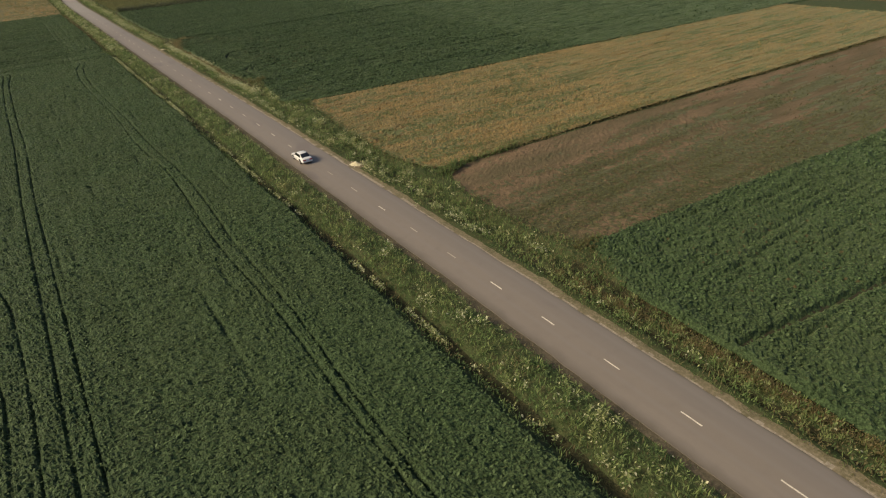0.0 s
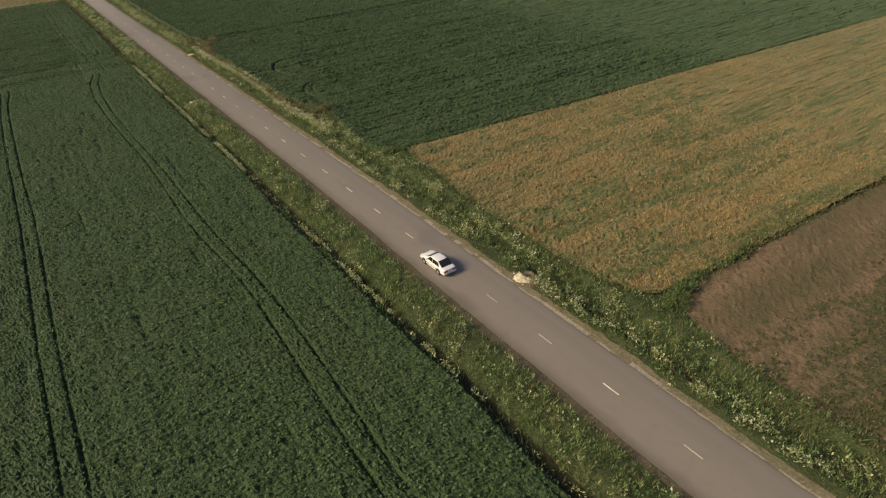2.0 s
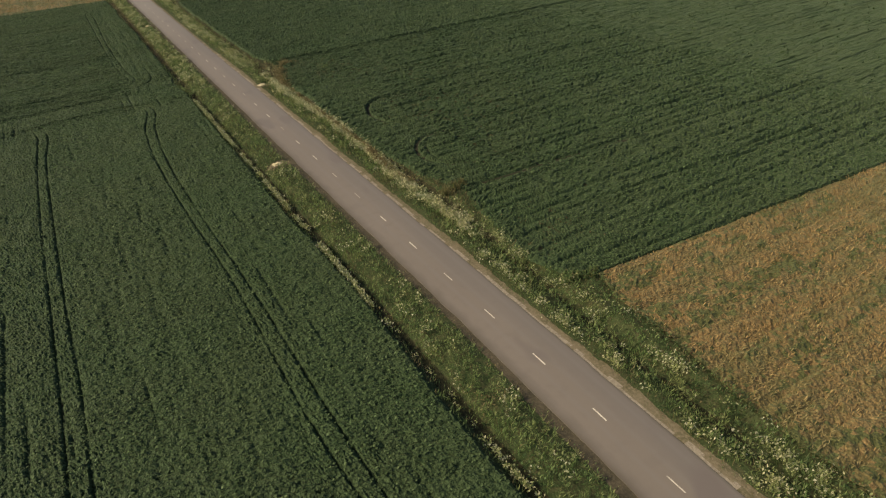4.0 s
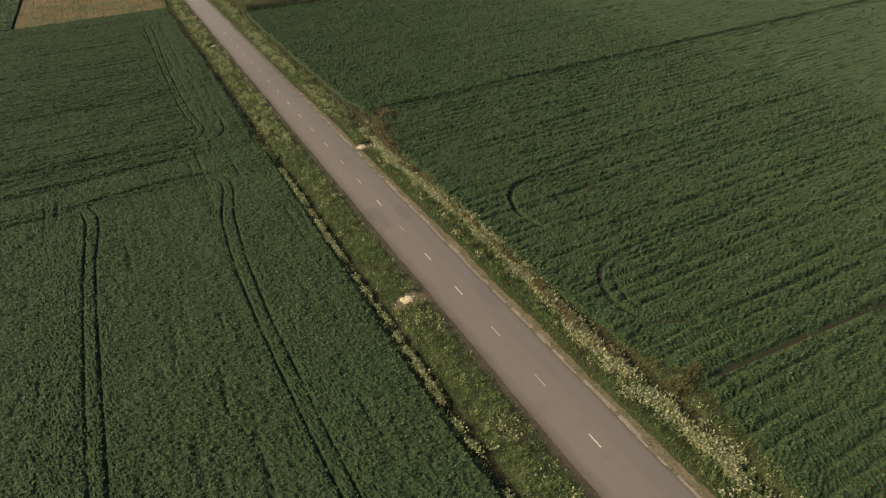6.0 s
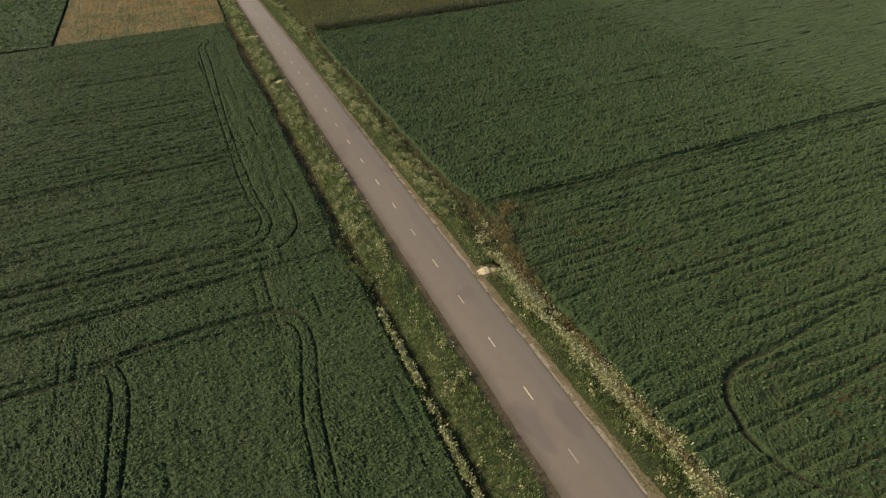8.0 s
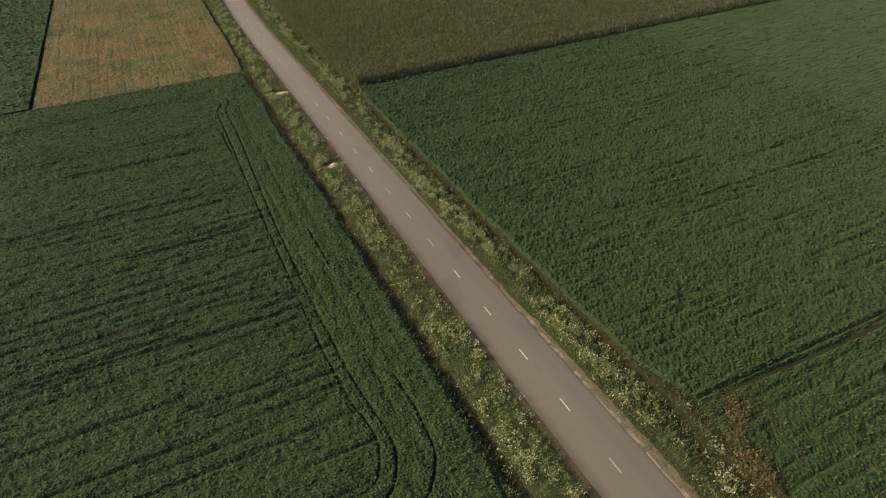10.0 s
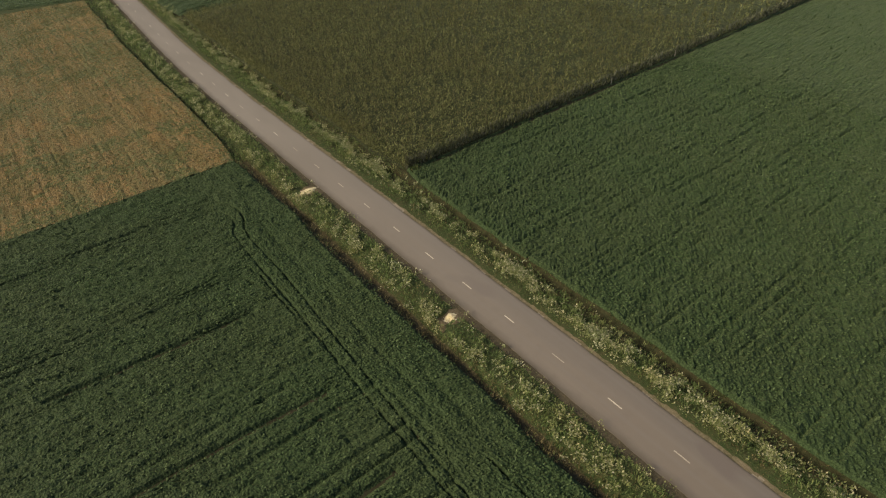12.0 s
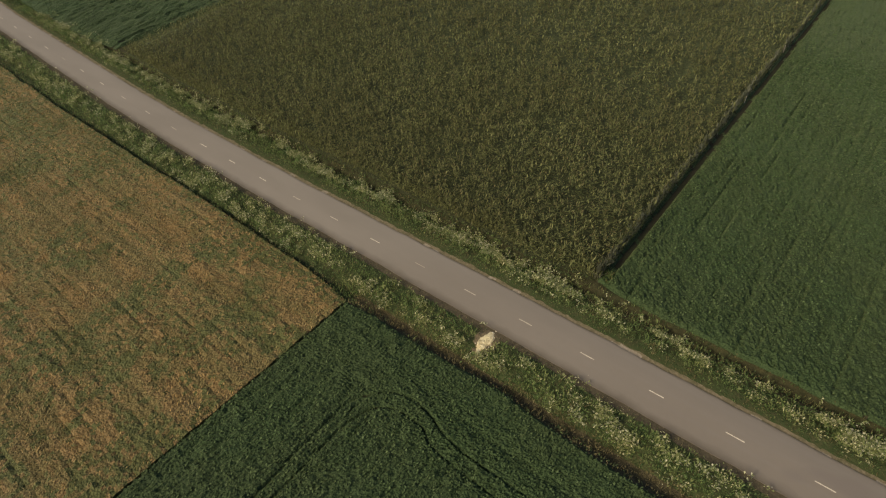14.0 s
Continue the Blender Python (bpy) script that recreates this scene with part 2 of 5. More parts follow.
M_BLACK = plain("black plastic trim", (0.02, 0.02, 0.02), 0.6, 0.3)
M_PLATE = plain("number plate", (0.7, 0.7, 0.68), 0.5, 0.3)
M_POST = plain("weathered pale wooden post", (0.4, 0.36, 0.3), 0.85, 0.2)


# ---- helpers for building ----
def part(name, bm, material, parent=None, label=""):
    me = bpy.data.meshes.new(name)
    bmesh.ops.recalc_face_normals(bm, faces=bm.faces[:])
    bm.to_mesh(me)
    bm.free()
    me.materials.append(material)
    ob = new(name, me)
    if parent:
        ob.parent = parent
    return tagged(ob, label)


def smooth(ob, angle=35):
    me = ob.data
    me.polygons.foreach_set("use_smooth", np.ones(len(me.polygons), bool))
    me.set_sharp_from_angle(angle=radians(angle))
    return ob


def quads_mesh(name, verts, mat_index, materials, extra=None, flat=False):
    """One mesh of loose four-cornered leaves, verts (n, 4, 3), with an optional sheet (points, faces, material)."""
    v = verts.reshape(-1, 3)
    f = np.arange(len(v)).reshape(-1, 4)
    mi = mat_index
    if extra is not None:
        f = np.vstack([f, extra[1] + len(v)])
        mi = np.concatenate([mi, np.zeros(len(extra[1])) + extra[2]])
        v = np.vstack([v, extra[0]])
    me = bpy.data.meshes.new(name)
    me.vertices.add(len(v))
    me.vertices.foreach_set("co", v.astype(np.float32).ravel())
    me.loops.add(f.size)
    me.loops.foreach_set("vertex_index", f.astype(np.int32).ravel())
    me.polygons.add(len(f))
    me.polygons.foreach_set("loop_start", np.arange(0, f.size, 4, dtype=np.int32))
    for m in materials:
        me.materials.append(m)
    me.polygons.foreach_set("material_index", mi.astype(np.int32))
    me.polygons.foreach_set("use_smooth", np.full(len(f), not flat))
    me.update(calc_edges=True)
    return new(name, me)


def hash2(ix, iy, seed):
    h = (ix.astype(np.int64) * 374761393 + iy.astype(np.int64) * 668265263 + seed * 974634777) & 0x7FFFFFFF
    h = ((h ^ (h >> 13)) * 1274126177) & 0x7FFFFFFF
    return ((h ^ (h >> 16)) & 0xFFFF) / 65535.0


def vnoise(x, y, seed=0):
    """Smooth value noise, 0 to 1, one cell per unit."""
    ix, iy = np.floor(x), np.floor(y)
    fx, fy = x - ix, y - iy
    fx, fy = fx * fx * (3 - 2 * fx), fy * fy * (3 - 2 * fy)
    a, b = hash2(ix, iy, seed), hash2(ix + 1, iy, seed)
    c, d = hash2(ix, iy + 1, seed), hash2(ix + 1, iy + 1, seed)
    return (a * (1 - fx) + b * fx) * (1 - fy) + (c * (1 - fx) + d * fx) * fy


def fnoise(x, y, seed=0):
    return (vnoise(x, y, seed) * 4 + vnoise(x * 2.1, y * 2.1, seed + 1) * 2 + vnoise(x * 4.3, y * 4.3, seed + 2)) / 7


def kites(x, y, z, length, width, azimuth, tilt, fold, rng):
    """Pointed leaves: foot at x, y, z, rising by tilt (radians) along azimuth, sides folded up by fold."""
    dx, dy, dz = np.cos(azimuth) * np.cos(tilt), np.sin(azimuth) * np.cos(tilt), np.sin(tilt)
    sx, sy = -np.sin(azimuth), np.cos(azimuth)
    out = np.empty((len(x), 4, 3))
    mid = rng.uniform(0.4, 0.6, len(x)) * length
    out[:, 0] = np.stack([x, y, z], 1)
    out[:, 2] = np.stack([x + dx * length, y + dy * length, z + dz * length], 1)
    for k, s in ((1, 1), (3, -1)):
        out[:, k] = np.stack([x + dx * mid + s * sx * width / 2, y + dy * mid + s * sy * width / 2, z + dz * mid + fold * width], 1)
    return out


def line_dist(x, y, lines, cap=1.5):
    """Distance from each point to the nearest of the lines, each a list of (x, y), up to cap."""
    best = np.full(x.shape, cap)
    for line in lines:
        for (ax, ay), (bx, by) in zip(line[:-1], line[1:]):
            box = (x > min(ax, bx) - cap) & (x < max(ax, bx) + cap) & (y > min(ay, by) - cap) & (y < max(ay, by) + cap)
            if not box.any():
                continue
            px, py = x[box], y[box]
            vx, vy = bx - ax, by - ay
            k = np.clip(((px - ax) * vx + (py - ay) * vy) / (vx * vx + vy * vy + 1e-9), 0, 1)
            best[box] = np.minimum(best[box], np.hypot(px - ax - k * vx, py - ay - k * vy))
    return best


def near_lines(x, y, lines, half):
    return line_dist(x, y, lines) < half + (vnoise(x * 0.7, y * 0.7, 77) - 0.5) * 0.2


def curve(points, n=10):
    """A smooth line through the points."""
    p = [Vector((*q, 0)) for q in points]
    p = [2 * p[0] - p[1]] + p + [2 * p[-1] - p[-2]]
    out = []
    for a, b, c, d in zip(p[:-3], p[1:-2], p[2:-1], p[3:]):
        for i in range(n):
            t = i / n
            q = 0.5 * ((2 * b) + (c - a) * t + (2 * a - 5 * b + 4 * c - d) * t * t + (3 * b - a - 3 * c + d) * t ** 3)
            out.append((q.x, q.y))
    return out + [(p[-2].x, p[-2].y)]


# ---- the plan: road line, field edges, cross profile ----
def road_x(y):
    """The road's middle line, which bends gently beyond y = 370."""
    return np.interp(y, [-40, 0, 40, 110, 200, 300, 345, 372, 390, 407, 425, 450, 500, 600, 2600], [-0.9, -0.6, -0.1, 0.4, 0.1, -0.15, -0.5, -0.2, 0.4, 1.3, 2.2, 3.6, 7.5, 18, 320])


def left_edge(y):
    """Where the fields begin beyond the ditch on the west side."""
    return np.interp(y, [-40, 20, 46, 64, 74, 92, 104, 121, 141, 200, 206, 214, 260, 270, 280, 293, 303, 312, 322, 330, 400, 450, 500, 2600], [-9.9, -9.9, -9.5, -8.8, -8.9, -9.2, -9.0, -8.5, -9.1, -9.0, -9.6, -9.2, -8.9, -9.1, -9.5, -9.6, -9.2, -9.3, -10.0, -9.0, -8.4, -6.6, -2, 310]) + (fnoise(y / 6, y * 0 + 3.3, 5) - 0.5) * 0.6


def right_edge(y):
    return np.interp(y, [-40, 5, 20, 29, 36, 38, 40, 43, 50, 58, 61, 63.5, 66, 72, 78, 85, 93, 99, 105, 108.7, 109.5, 111.5, 115, 120, 128, 133, 136, 140, 145, 150, 165, 195, 204, 209, 216, 226, 270, 290, 296, 300, 304, 308, 330, 390, 406, 425, 450, 500, 2600], [6.6, 6.8, 8.0, 8.6, 11.6, 11.2, 10.6, 9.9, 10.0, 10.7, 12.0, 12.6, 10.8, 9.4, 9.7, 10.0, 10.4, 11.3, 11.6, 12.6, 12.4, 9.9, 9.1, 9.4, 10.9, 12.3, 11.2, 9.8, 9.2, 8.8, 8.8, 9.0, 10.6, 11.0, 9.4, 9.0, 8.95, 9.0, 9.4, 9.9, 9.2, 8.8, 8.9, 9.2, 10.4, 9.5, 10.5, 14, 330]) + (fnoise(y / 5, y * 0 + 8.1, 6) - 0.5) * 0.7


def ground_z(u):
    """Height of the ground u metres to the right of the road's middle line."""
    return np.interp(u, [-12, -9.4, -8.7, -8.1, -7.4, -6, -4.2, -3.4, -2.6, 2.8, 3.8, 4.6, 6, 7.3, 8.0, 8.8, 9.6, 12], [0.02, 0.0, -0.5, -0.75, -0.5, -0.12, -0.03, -0.08, -0.12, -0.12, -0.11, -0.07, -0.2, -0.5, -0.6, -0.35, 0.0, 0.02])


def filled(u, y):
    """Rise of the west ditch's bed where it runs out beside the ripe grain."""
    return 0.38 * np.exp(-((u + 8.25) / 0.8) ** 2) * np.clip((y - 318) / 8, 0, 1)


def edge_ditch(u, y):
    """0 to 1 in the narrow furrow at the foot of the east fields, north of y = 205."""
    return np.exp(-((u - np.interp(y, [205, 215, 300, 306, 400], [8.95, 8.6, 8.55, 8.2, 8.4])) / 0.36) ** 2) * np.clip((y - 205) / 4, 0, 1)


def old_ditch(u, y):
    """0 to 1 in the shallow ditch that drifts away from the road on the east side, south of y = 125."""
    return np.exp(-((u - np.interp(y, [0, 36, 57, 70, 80, 100, 125], [5.3, 5.8, 6.3, 6.4, 6.8, 7.4, 8.4])) / 0.42) ** 2) * np.clip((128 - y) / 6, 0, 1)


def grain_furrow(u, y):
    """0 to 1 in the narrow furrow along the ripe grain on the west side."""
    return np.exp(-((u + road_x(y) - left_edge(y) - 0.4) / 0.3) ** 2) * np.clip((y - 322) / 3, 0, 1)


def earth_z(u, x, y):
    """Height of the rough verge and its ditches."""
    rough = (fnoise(x * 1.1, y * 0.8, 11) - 0.45) * 0.7 * np.clip((np.abs(u) - np.where(u > 0, 4.0, 3.5)) / 1.5, 0, 1) * (u > -8.6) * np.where(u > 0, np.clip((right_edge(y) - 0.1 - x) / 0.6, 0, 1), 1)
    return ground_z(u) + rough - 0.4 * old_ditch(u, y) - 0.75 * edge_ditch(u, y) - 0.22 * grain_furrow(u, y) + filled(u, y)


def strip_grid(us, ys, z_of, x_of=road_x):
    """Quads over a strip that follows the road: columns us, rows ys."""
    U, Y = np.meshgrid(us, ys)
    X = U + x_of(Y)
    P = np.stack([X, Y, z_of(U, X, Y)], 2).reshape(-1, 3)
    c, r = len(us), len(ys)
    i = (np.arange(r - 1)[:, None] * c + np.arange(c - 1)[None, :]).ravel()
    return P, np.stack([i, i + 1, i + c + 1, i + c], 1)


# ---- ground ----
def build_ground():
    us = np.concatenate([[-2600, -1200, -600, -300, -160, -100, -70, -50, -35, -24, -16], np.arange(-12, 12.01, 0.4), [12.8, 13.6, 16, 24, 35, 50, 70, 100, 160, 300, 600, 1200, 2600]])
    ys = np.concatenate([[-2600, -1200, -600, -300, -150, -80], np.arange(-40, 500, 1.0), [520, 560, 620, 700, 850, 1100, 1500, 2100, 2700]])
    P, F = strip_grid(us, ys, earth_z)
    # 1: ditch soil with shade in its colour, 2: dry brown soil
    ditch_mat = np.zeros(len(F))
    mid = (P[F[:, 0], 0] + P[F[:, 1], 0]) / 2 - road_x(P[F[:, 0], 1])
    yy = P[F[:, 0], 1]
    ditch_mat[(old_ditch(mid, yy) > 0.45) | (grain_furrow(mid, yy) > 0.93) | ((mid < -7.5) & (mid > -8.9) & (yy < 320)) | ((mid > 7.7) & (mid < 9.2) & ((yy > 128) | (yy < 36))) | ((mid > 7.7) & (mid < 12) & (yy > 140) & (yy < 205)) | ((mid > 8.5) & (mid < 12) & (yy > 205))] = 1
    ditch_mat[(mid > -9.6) & (mid < -7.4) & (yy > 222) & (yy < 322)] = 2
    ditch_mat[(mid > 7.4) & (mid < 8.4) & (yy > 212) & (yy < 300)] = 2
    ob = quads_mesh("ground", P[F[:0]], np.zeros(0), [M_EARTH, M_DITCH, M_DITCHDRY], (P, F, ditch_mat))
    tagged(ob, "flat farmland earth with grassy ditches along the road", "ground", kind="structure")


build_ground()


def build_road():
    ys = np.arange(-40, 520, 0.5)
    xl = -2.85 + (fnoise(ys / 3.5, ys * 0, 21) - 0.5) * 0.22
    xr = 3.08 + (fnoise(ys / 2.2, ys * 0, 22) - 0.5) * 0.2
    k = np.array([0, 0.05, 0.1, 0.16, 0.3, 0.5, 0.8, 0.95, 1.0])
    rows = []
    for i, y in enumerate(ys):
        u = xl[i] + (xr[i] - xl[i]) * k
        c = road_x(y)
        z = 0.07 - 0.004 * u * u
        rows.append(np.stack([np.concatenate([[u[0] - 0.02], u, [u[-1] + 0.02]]) + c, np.full(11, y), np.concatenate([[-0.12], z, [-0.12]])], 1))
    P = np.concatenate(rows)
    c, r = 11, len(ys)
    i = (np.arange(r - 1)[:, None] * c + np.arange(c - 1)[None, :]).ravel()
    F = np.stack([i, i + 1, i + c + 1, i + c], 1)
    road = quads_mesh("road", P[F[:0]], np.zeros(0), [M_ASPHALT], (P, F, 0), True)
    width = np.repeat(xr - xl, 11)
    k11 = np.tile(np.concatenate([[0], k, [1]]), len(ys))
    road.data.attributes.new("across", "FLOAT", "POINT").data.foreach_set("value", np.minimum(k11 * width, (1 - k11) * width * 2.5 + 0.25).astype(np.float32))
    road.data.attributes.new("lane", "FLOAT", "POINT").data.foreach_set("value", (k11 * width + np.repeat(xl, 11)).astype(np.float32))
    tagged(road, "narrow worn warm-grey asphalt country road with dashed line", "road", kind="structure")
    # dashes of the centre line
    steps = np.interp(np.arange(-5, 64), [-5, 0, 4, 9, 20, 29, 36, 48, 55, 64], [-27, 8.6, 37, 73.7, 155.2, 220.7, 273.2, 364.4, 425.1, 504])
    rng = np.random.default_rng(4)
    for j, y in enumerate(steps):
        half, w = rng.uniform(0.74, 0.86), rng.uniform(0.042, 0.054)
        bm = bmesh.new()
        n = 5
        top = []
        for s in range(n + 1):
            yy = y - half + 2 * half * s / n
            e = rng.uniform(-0.008, 0.008)
            xm = float(road_x(yy))
            zz = 0.07 - 0.004 * 0.05 + 0.006
            top.append((bm.verts.new((xm - w + e, yy, zz)), bm.verts.new((xm + w + e, yy, zz)), bm.verts.new((xm - w + e, yy, zz - 0.02)), bm.verts.new((xm + w + e, yy, zz - 0.02))))
        for p, q in zip(top[:-1], top[1:]):
            bm.faces.new((p[0], p[1], q[1], q[0]))
            bm.faces.new((p[2], p[0], q[0], q[2]))
            bm.faces.new((p[1], p[3], q[3], q[1]))
        part("lane_dash", bm, M_PAINT, road)
    # sandy shoulders, a little below the broken asphalt edge
    n = 6
    k = np.linspace(0, 1, n)
    for side in ("east", "west"):
        rows = []
        for i, y in enumerate(ys):
            w = float(vnoise(np.array(y / 7.0), np.array(0.5), 32))
            if side == "east":
                u = xr[i] + 0.045 + (0.95 + 0.55 * w) * k ** 1.05
                z = -0.005 - 0.09 * k ** 1.5 - 0.07 * min(max((y - 215) / 15, 0), 1)
            else:
                u = xl[i] - 0.02 - (0.55 + 0.6 * w) * (1 - k)
                z = -0.05 + 0.05 * k
            z = z + (fnoise(u * 3, u * 0 + y * 2.0, 33) - 0.5) * 0.05
            rows.append(np.stack([u + road_x(y), np.full(n, y), z], 1))
        P = np.concatenate(rows)
        i = (np.arange(len(ys) - 1)[:, None] * n + np.arange(n - 1)[None, :]).ravel()
        F = np.stack([i, i + 1, i + n + 1, i + n], 1)
        ob = quads_mesh("shoulder_" + side, P[F[:0]], np.zeros(0), [M_SHOULDER, M_DUST] if side == "east" else [M_FRINGE], (P, F, (np.arange(len(F)) % (n - 1) < 1 + (vnoise(P[F[:, 0], 1] / 2.5, P[F[:, 0], 1] * 0, 6) > 0.55)) * (hash2(np.arange(len(F)) // 9, np.zeros(len(F)), 5) < np.interp(P[F[:, 0], 1], [200, 240], [0.85, 0.15])) if side == "east" else 0))
        tagged(ob, "bare sandy dirt shoulder beside the asphalt" if side == "east" else "narrow dark dirt fringe beside the asphalt", "road shoulder", kind="structure")


build_road()


# ---- fields ----
def skew(x, k):
    """How far a field's cross boundary drifts in y with distance from the road."""
    return k * (np.abs(x) - 12)


def sample_field(west, x_far, y0, y1, k0, k1, bands, rng):
    """Random places in a field between its road-side edge and x_far, with density by distance from the road."""
    out = []
    for a, b, dens in bands:
        b = min(b, abs(x_far))
        if b <= a:
            continue
        lo, hi = y0 + min(0, k0 * (b - 12)), y1 + max(0, k1 * (b - 12))
        g = dens ** -0.5
        x, y = np.meshgrid(np.arange(a, b, g), np.arange(lo, hi, g))
        x = (x.ravel() + rng.uniform(-0.42, 0.42, x.size) * g) * (-1 if west else 1)
        y = y.ravel() + rng.uniform(-0.42, 0.42, y.size) * g
        ok = (y > y0 + skew(x, k0)) & (y < y1 + skew(x, k1))
        ok &= (x < left_edge(y)) if west else (x > right_edge(y))
        size = np.sqrt(bands[0][2] / dens)
        out.append((x[ok], y[ok], np.full(ok.sum(), size)))
    return [np.concatenate(c) for c in zip(*out)]


WEST_BANDS = ((5, 52, 14.0), (52, 150, 3.0))
EAST_BANDS = ((5, 45, 12.0), (45, 85, 5.0), (85, 130, 1.6), (130, 240, 0.7))


def field_sheet(west, x_far, y0, y1, k0, k1, mat, step=0.5, relief=0.12, base=0.06, along="y", seed=3, jitter=0.02, tracks=()):
    """A rough bed with drill ridges, fine near the road, coarser outwards."""
    ys = np.append(np.arange(y0, y1, step), y1)
    d = np.concatenate([np.arange(0, 45, step), 45 + np.cumsum(np.linspace(step, 10, 40))])
    E = (left_edge(ys) if west else right_edge(ys))[:, None]
    X = E + (-1 if west else 1) * d[None, :]
    X = np.clip(X, x_far, None) if west else np.clip(X, None, x_far)
    f = ((ys - y0) / (y1 - y0))[:, None]
    Y = ys[:, None] + (1 - f) * skew(X, k0) + f * skew(X, k1)
    a, b = (X, Y) if along == "y" else (Y, X)
    Z = base + relief * (fnoise(a / 1.3, b / 14, seed) + 0.8 * fnoise(X / 1.1, Y / 1.1, seed + 1))
    Z = Z + np.random.default_rng(seed).normal(0, jitter, Z.shape)
    p = a / 1.7 + 0.3 * vnoise(b / 14, a * 0, seed + 5)
    on = np.clip((vnoise(np.floor(p) * 1.7, b / 7, seed + 6) - 0.45) * 5, 0, 1)
    Z = Z * (1 - 0.35 * on * np.exp(-((p - np.floor(p) - 0.5) * 1.7 / 0.22) ** 2))
    Z = np.maximum(Z * (1 - 0.9 * np.exp(-(line_dist(X, Y, tracks) / 0.26) ** 2)), 0.02)
    P = np.stack([X, Y, Z], 2).reshape(-1, 3)
    c = len(d)
    i = (np.arange(len(ys) - 1)[:, None] * c + np.arange(c - 1)[None, :]).ravel()
    F = np.stack([i, i + 1, i + c + 1, i + c], 1) if not west else np.stack([i, i + c, i + c + 1, i + 1], 1)
    wide = np.abs(P[F[:, 1], 0] - P[F[:, 0], 0]) + np.abs(P[F[:, 2], 0] - P[F[:, 0], 0]) > 1e-6
    return P, F[wide], mat


def leafy_field(name, label, west, x_far, y0, y1, rows_along, tracks=(), lines=(), rowlen=3.5, k0=0.0, k1=0.0, height=0.75, dry_spots=(), gaps=0.25, seed=1, step=0.33, thin=1.0, rough=1.0, furrow=0.5, deep=0.6, square=False, fine_x=(), fine_y=(), headland=0.0, leaf=1.0, pitch=1.5, calm=None, rut=0.13, drill=0.2):
    """A closed leafy crop: a lumpy canopy, shade of its leaf gaps in the colour, with wheel ruts pressed into it, and
    loose leaves over it.
    """
    rng = np.random.default_rng(seed)

    def dryness(x, y):
        d = np.zeros(x.shape)
        for cx, cy, r, amount in dry_spots:
            d += amount * np.exp(-((x - cx) ** 2 + (y - cy) ** 2) / (r * r))
        return np.clip(d * np.clip((fnoise(x / 1.6, y / 1.6, seed + 9) - 0.4) * 5, 0, 1), 0, 1)

    def canopy(x, y):
        a, b = (x, y) if rows_along == "y" else (y, x)
        if headland:
            turn = ((left_edge(y) - x) if west else (x - right_edge(y))) < headland + 0.8 * vnoise(y / 3, y * 0, seed + 60)
            a, b = np.where(turn, b, a), np.where(turn, a, b)
        stripe = fnoise(a / 1.1, b / 18, seed + 3)
        row = fnoise(a / 0.7, b / rowlen, seed + 5)
        lump = fnoise(x / 0.9, y / 0.9, seed + 7)
        broad = fnoise(x / 6, y / 6, seed + 8)
        h = height * (0.8 + 0.25 * (broad - 0.5) + rough * (0.62 * (lump - 0.5) + 0.5 * (row - 0.5) + 0.3 * np.clip((stripe - gaps - 0.18) * 3, -1, 0.4)))
        p = a / pitch + 0.35 * (vnoise(b / 16, a * 0, seed + 31) - 0.5) + 0.1 * (vnoise(b / 1.3, a / pitch, seed + 32) - 0.5)
        t = (p - np.floor(p) - 0.5) * pitch
        on = np.clip((vnoise(np.floor(p) * 1.7, b / 9, seed + 33) - furrow) * 6, 0, 1)
        if calm:
            on = on * np.clip((calm - y) / 16, 0.25, 1) * np.clip(1.5 - np.abs(x + 27) / 45, 0.6, 1)
        if headland:
            on = np.where(turn, 0.3 * on, on)
        h *= 1 - deep * on * np.exp(-(t / drill) ** 2)
        ragged = 0.16 * (fnoise(x / 0.5, y / 0.5, seed + 41) - 0.45)
        worn = np.clip(2.0 * fnoise(x / 2.6, y / 2.6, seed + 42) - 0.1, 0.58, 0.95)
        h *= 1 - worn * np.exp(-((line_dist(x, y, tracks) + ragged) / rut) ** 2)
        h *= 1 - np.clip(worn + 0.3, 0.85, 0.97) * np.exp(-((line_dist(x, y, lines) + ragged) / 0.36) ** 4)
        edge = (left_edge(y) - x) if west else (x - right_edge(y))
        edge = np.minimum(edge, np.minimum(y - y0 - skew(x, k0), y1 + skew(x, k1) - y))
        h *= np.clip(edge / 0.35 + 0.1, 0.05, 1)
        return np.maximum(h * (1 - 0.45 * dryness(x, y)), 0.04)

    near = 50 if west else 70
    dx, dy = (step * 0.76, step * 1.25) if rows_along == "y" else (step * 1.25, step * 0.76)
    if square:
        dx = dy = step * 0.9
    middle = float(np.mean(left_edge(np.linspace(y0, y1, 200)) if west else right_edge(np.linspace(y0, y1, 200))))
    side = -1 if west else 1

    def places(lo, hi, usual, zones):
        """Grid lines from lo to hi, close together in the zones."""
        out = [lo]
        while out[-1] < hi:
            out.append(out[-1] + (0.15 if any(a < out[-1] < b for a, b in zones) else usual))
        return np.array(out)

    d = places(0.0, near, dx, [sorted((side * (a - middle), side * (b - middle))) for a, b in fine_x])
    d = np.concatenate([d, d[-1] + np.cumsum(np.linspace(dx, 5, 50))])
    ys = places(y0, y1 - 0.01, dy, fine_y)
    ys[-1] = y1
    E = (left_edge(ys) if west else right_edge(ys))[:, None]
    X = middle + side * d[None, :] + (E - middle) * np.exp(-d[None, :] / 5)
    f = ((ys - y0) / (y1 - y0))[:, None]
    X = np.clip(X, x_far, None) if west else np.clip(X, None, x_far)
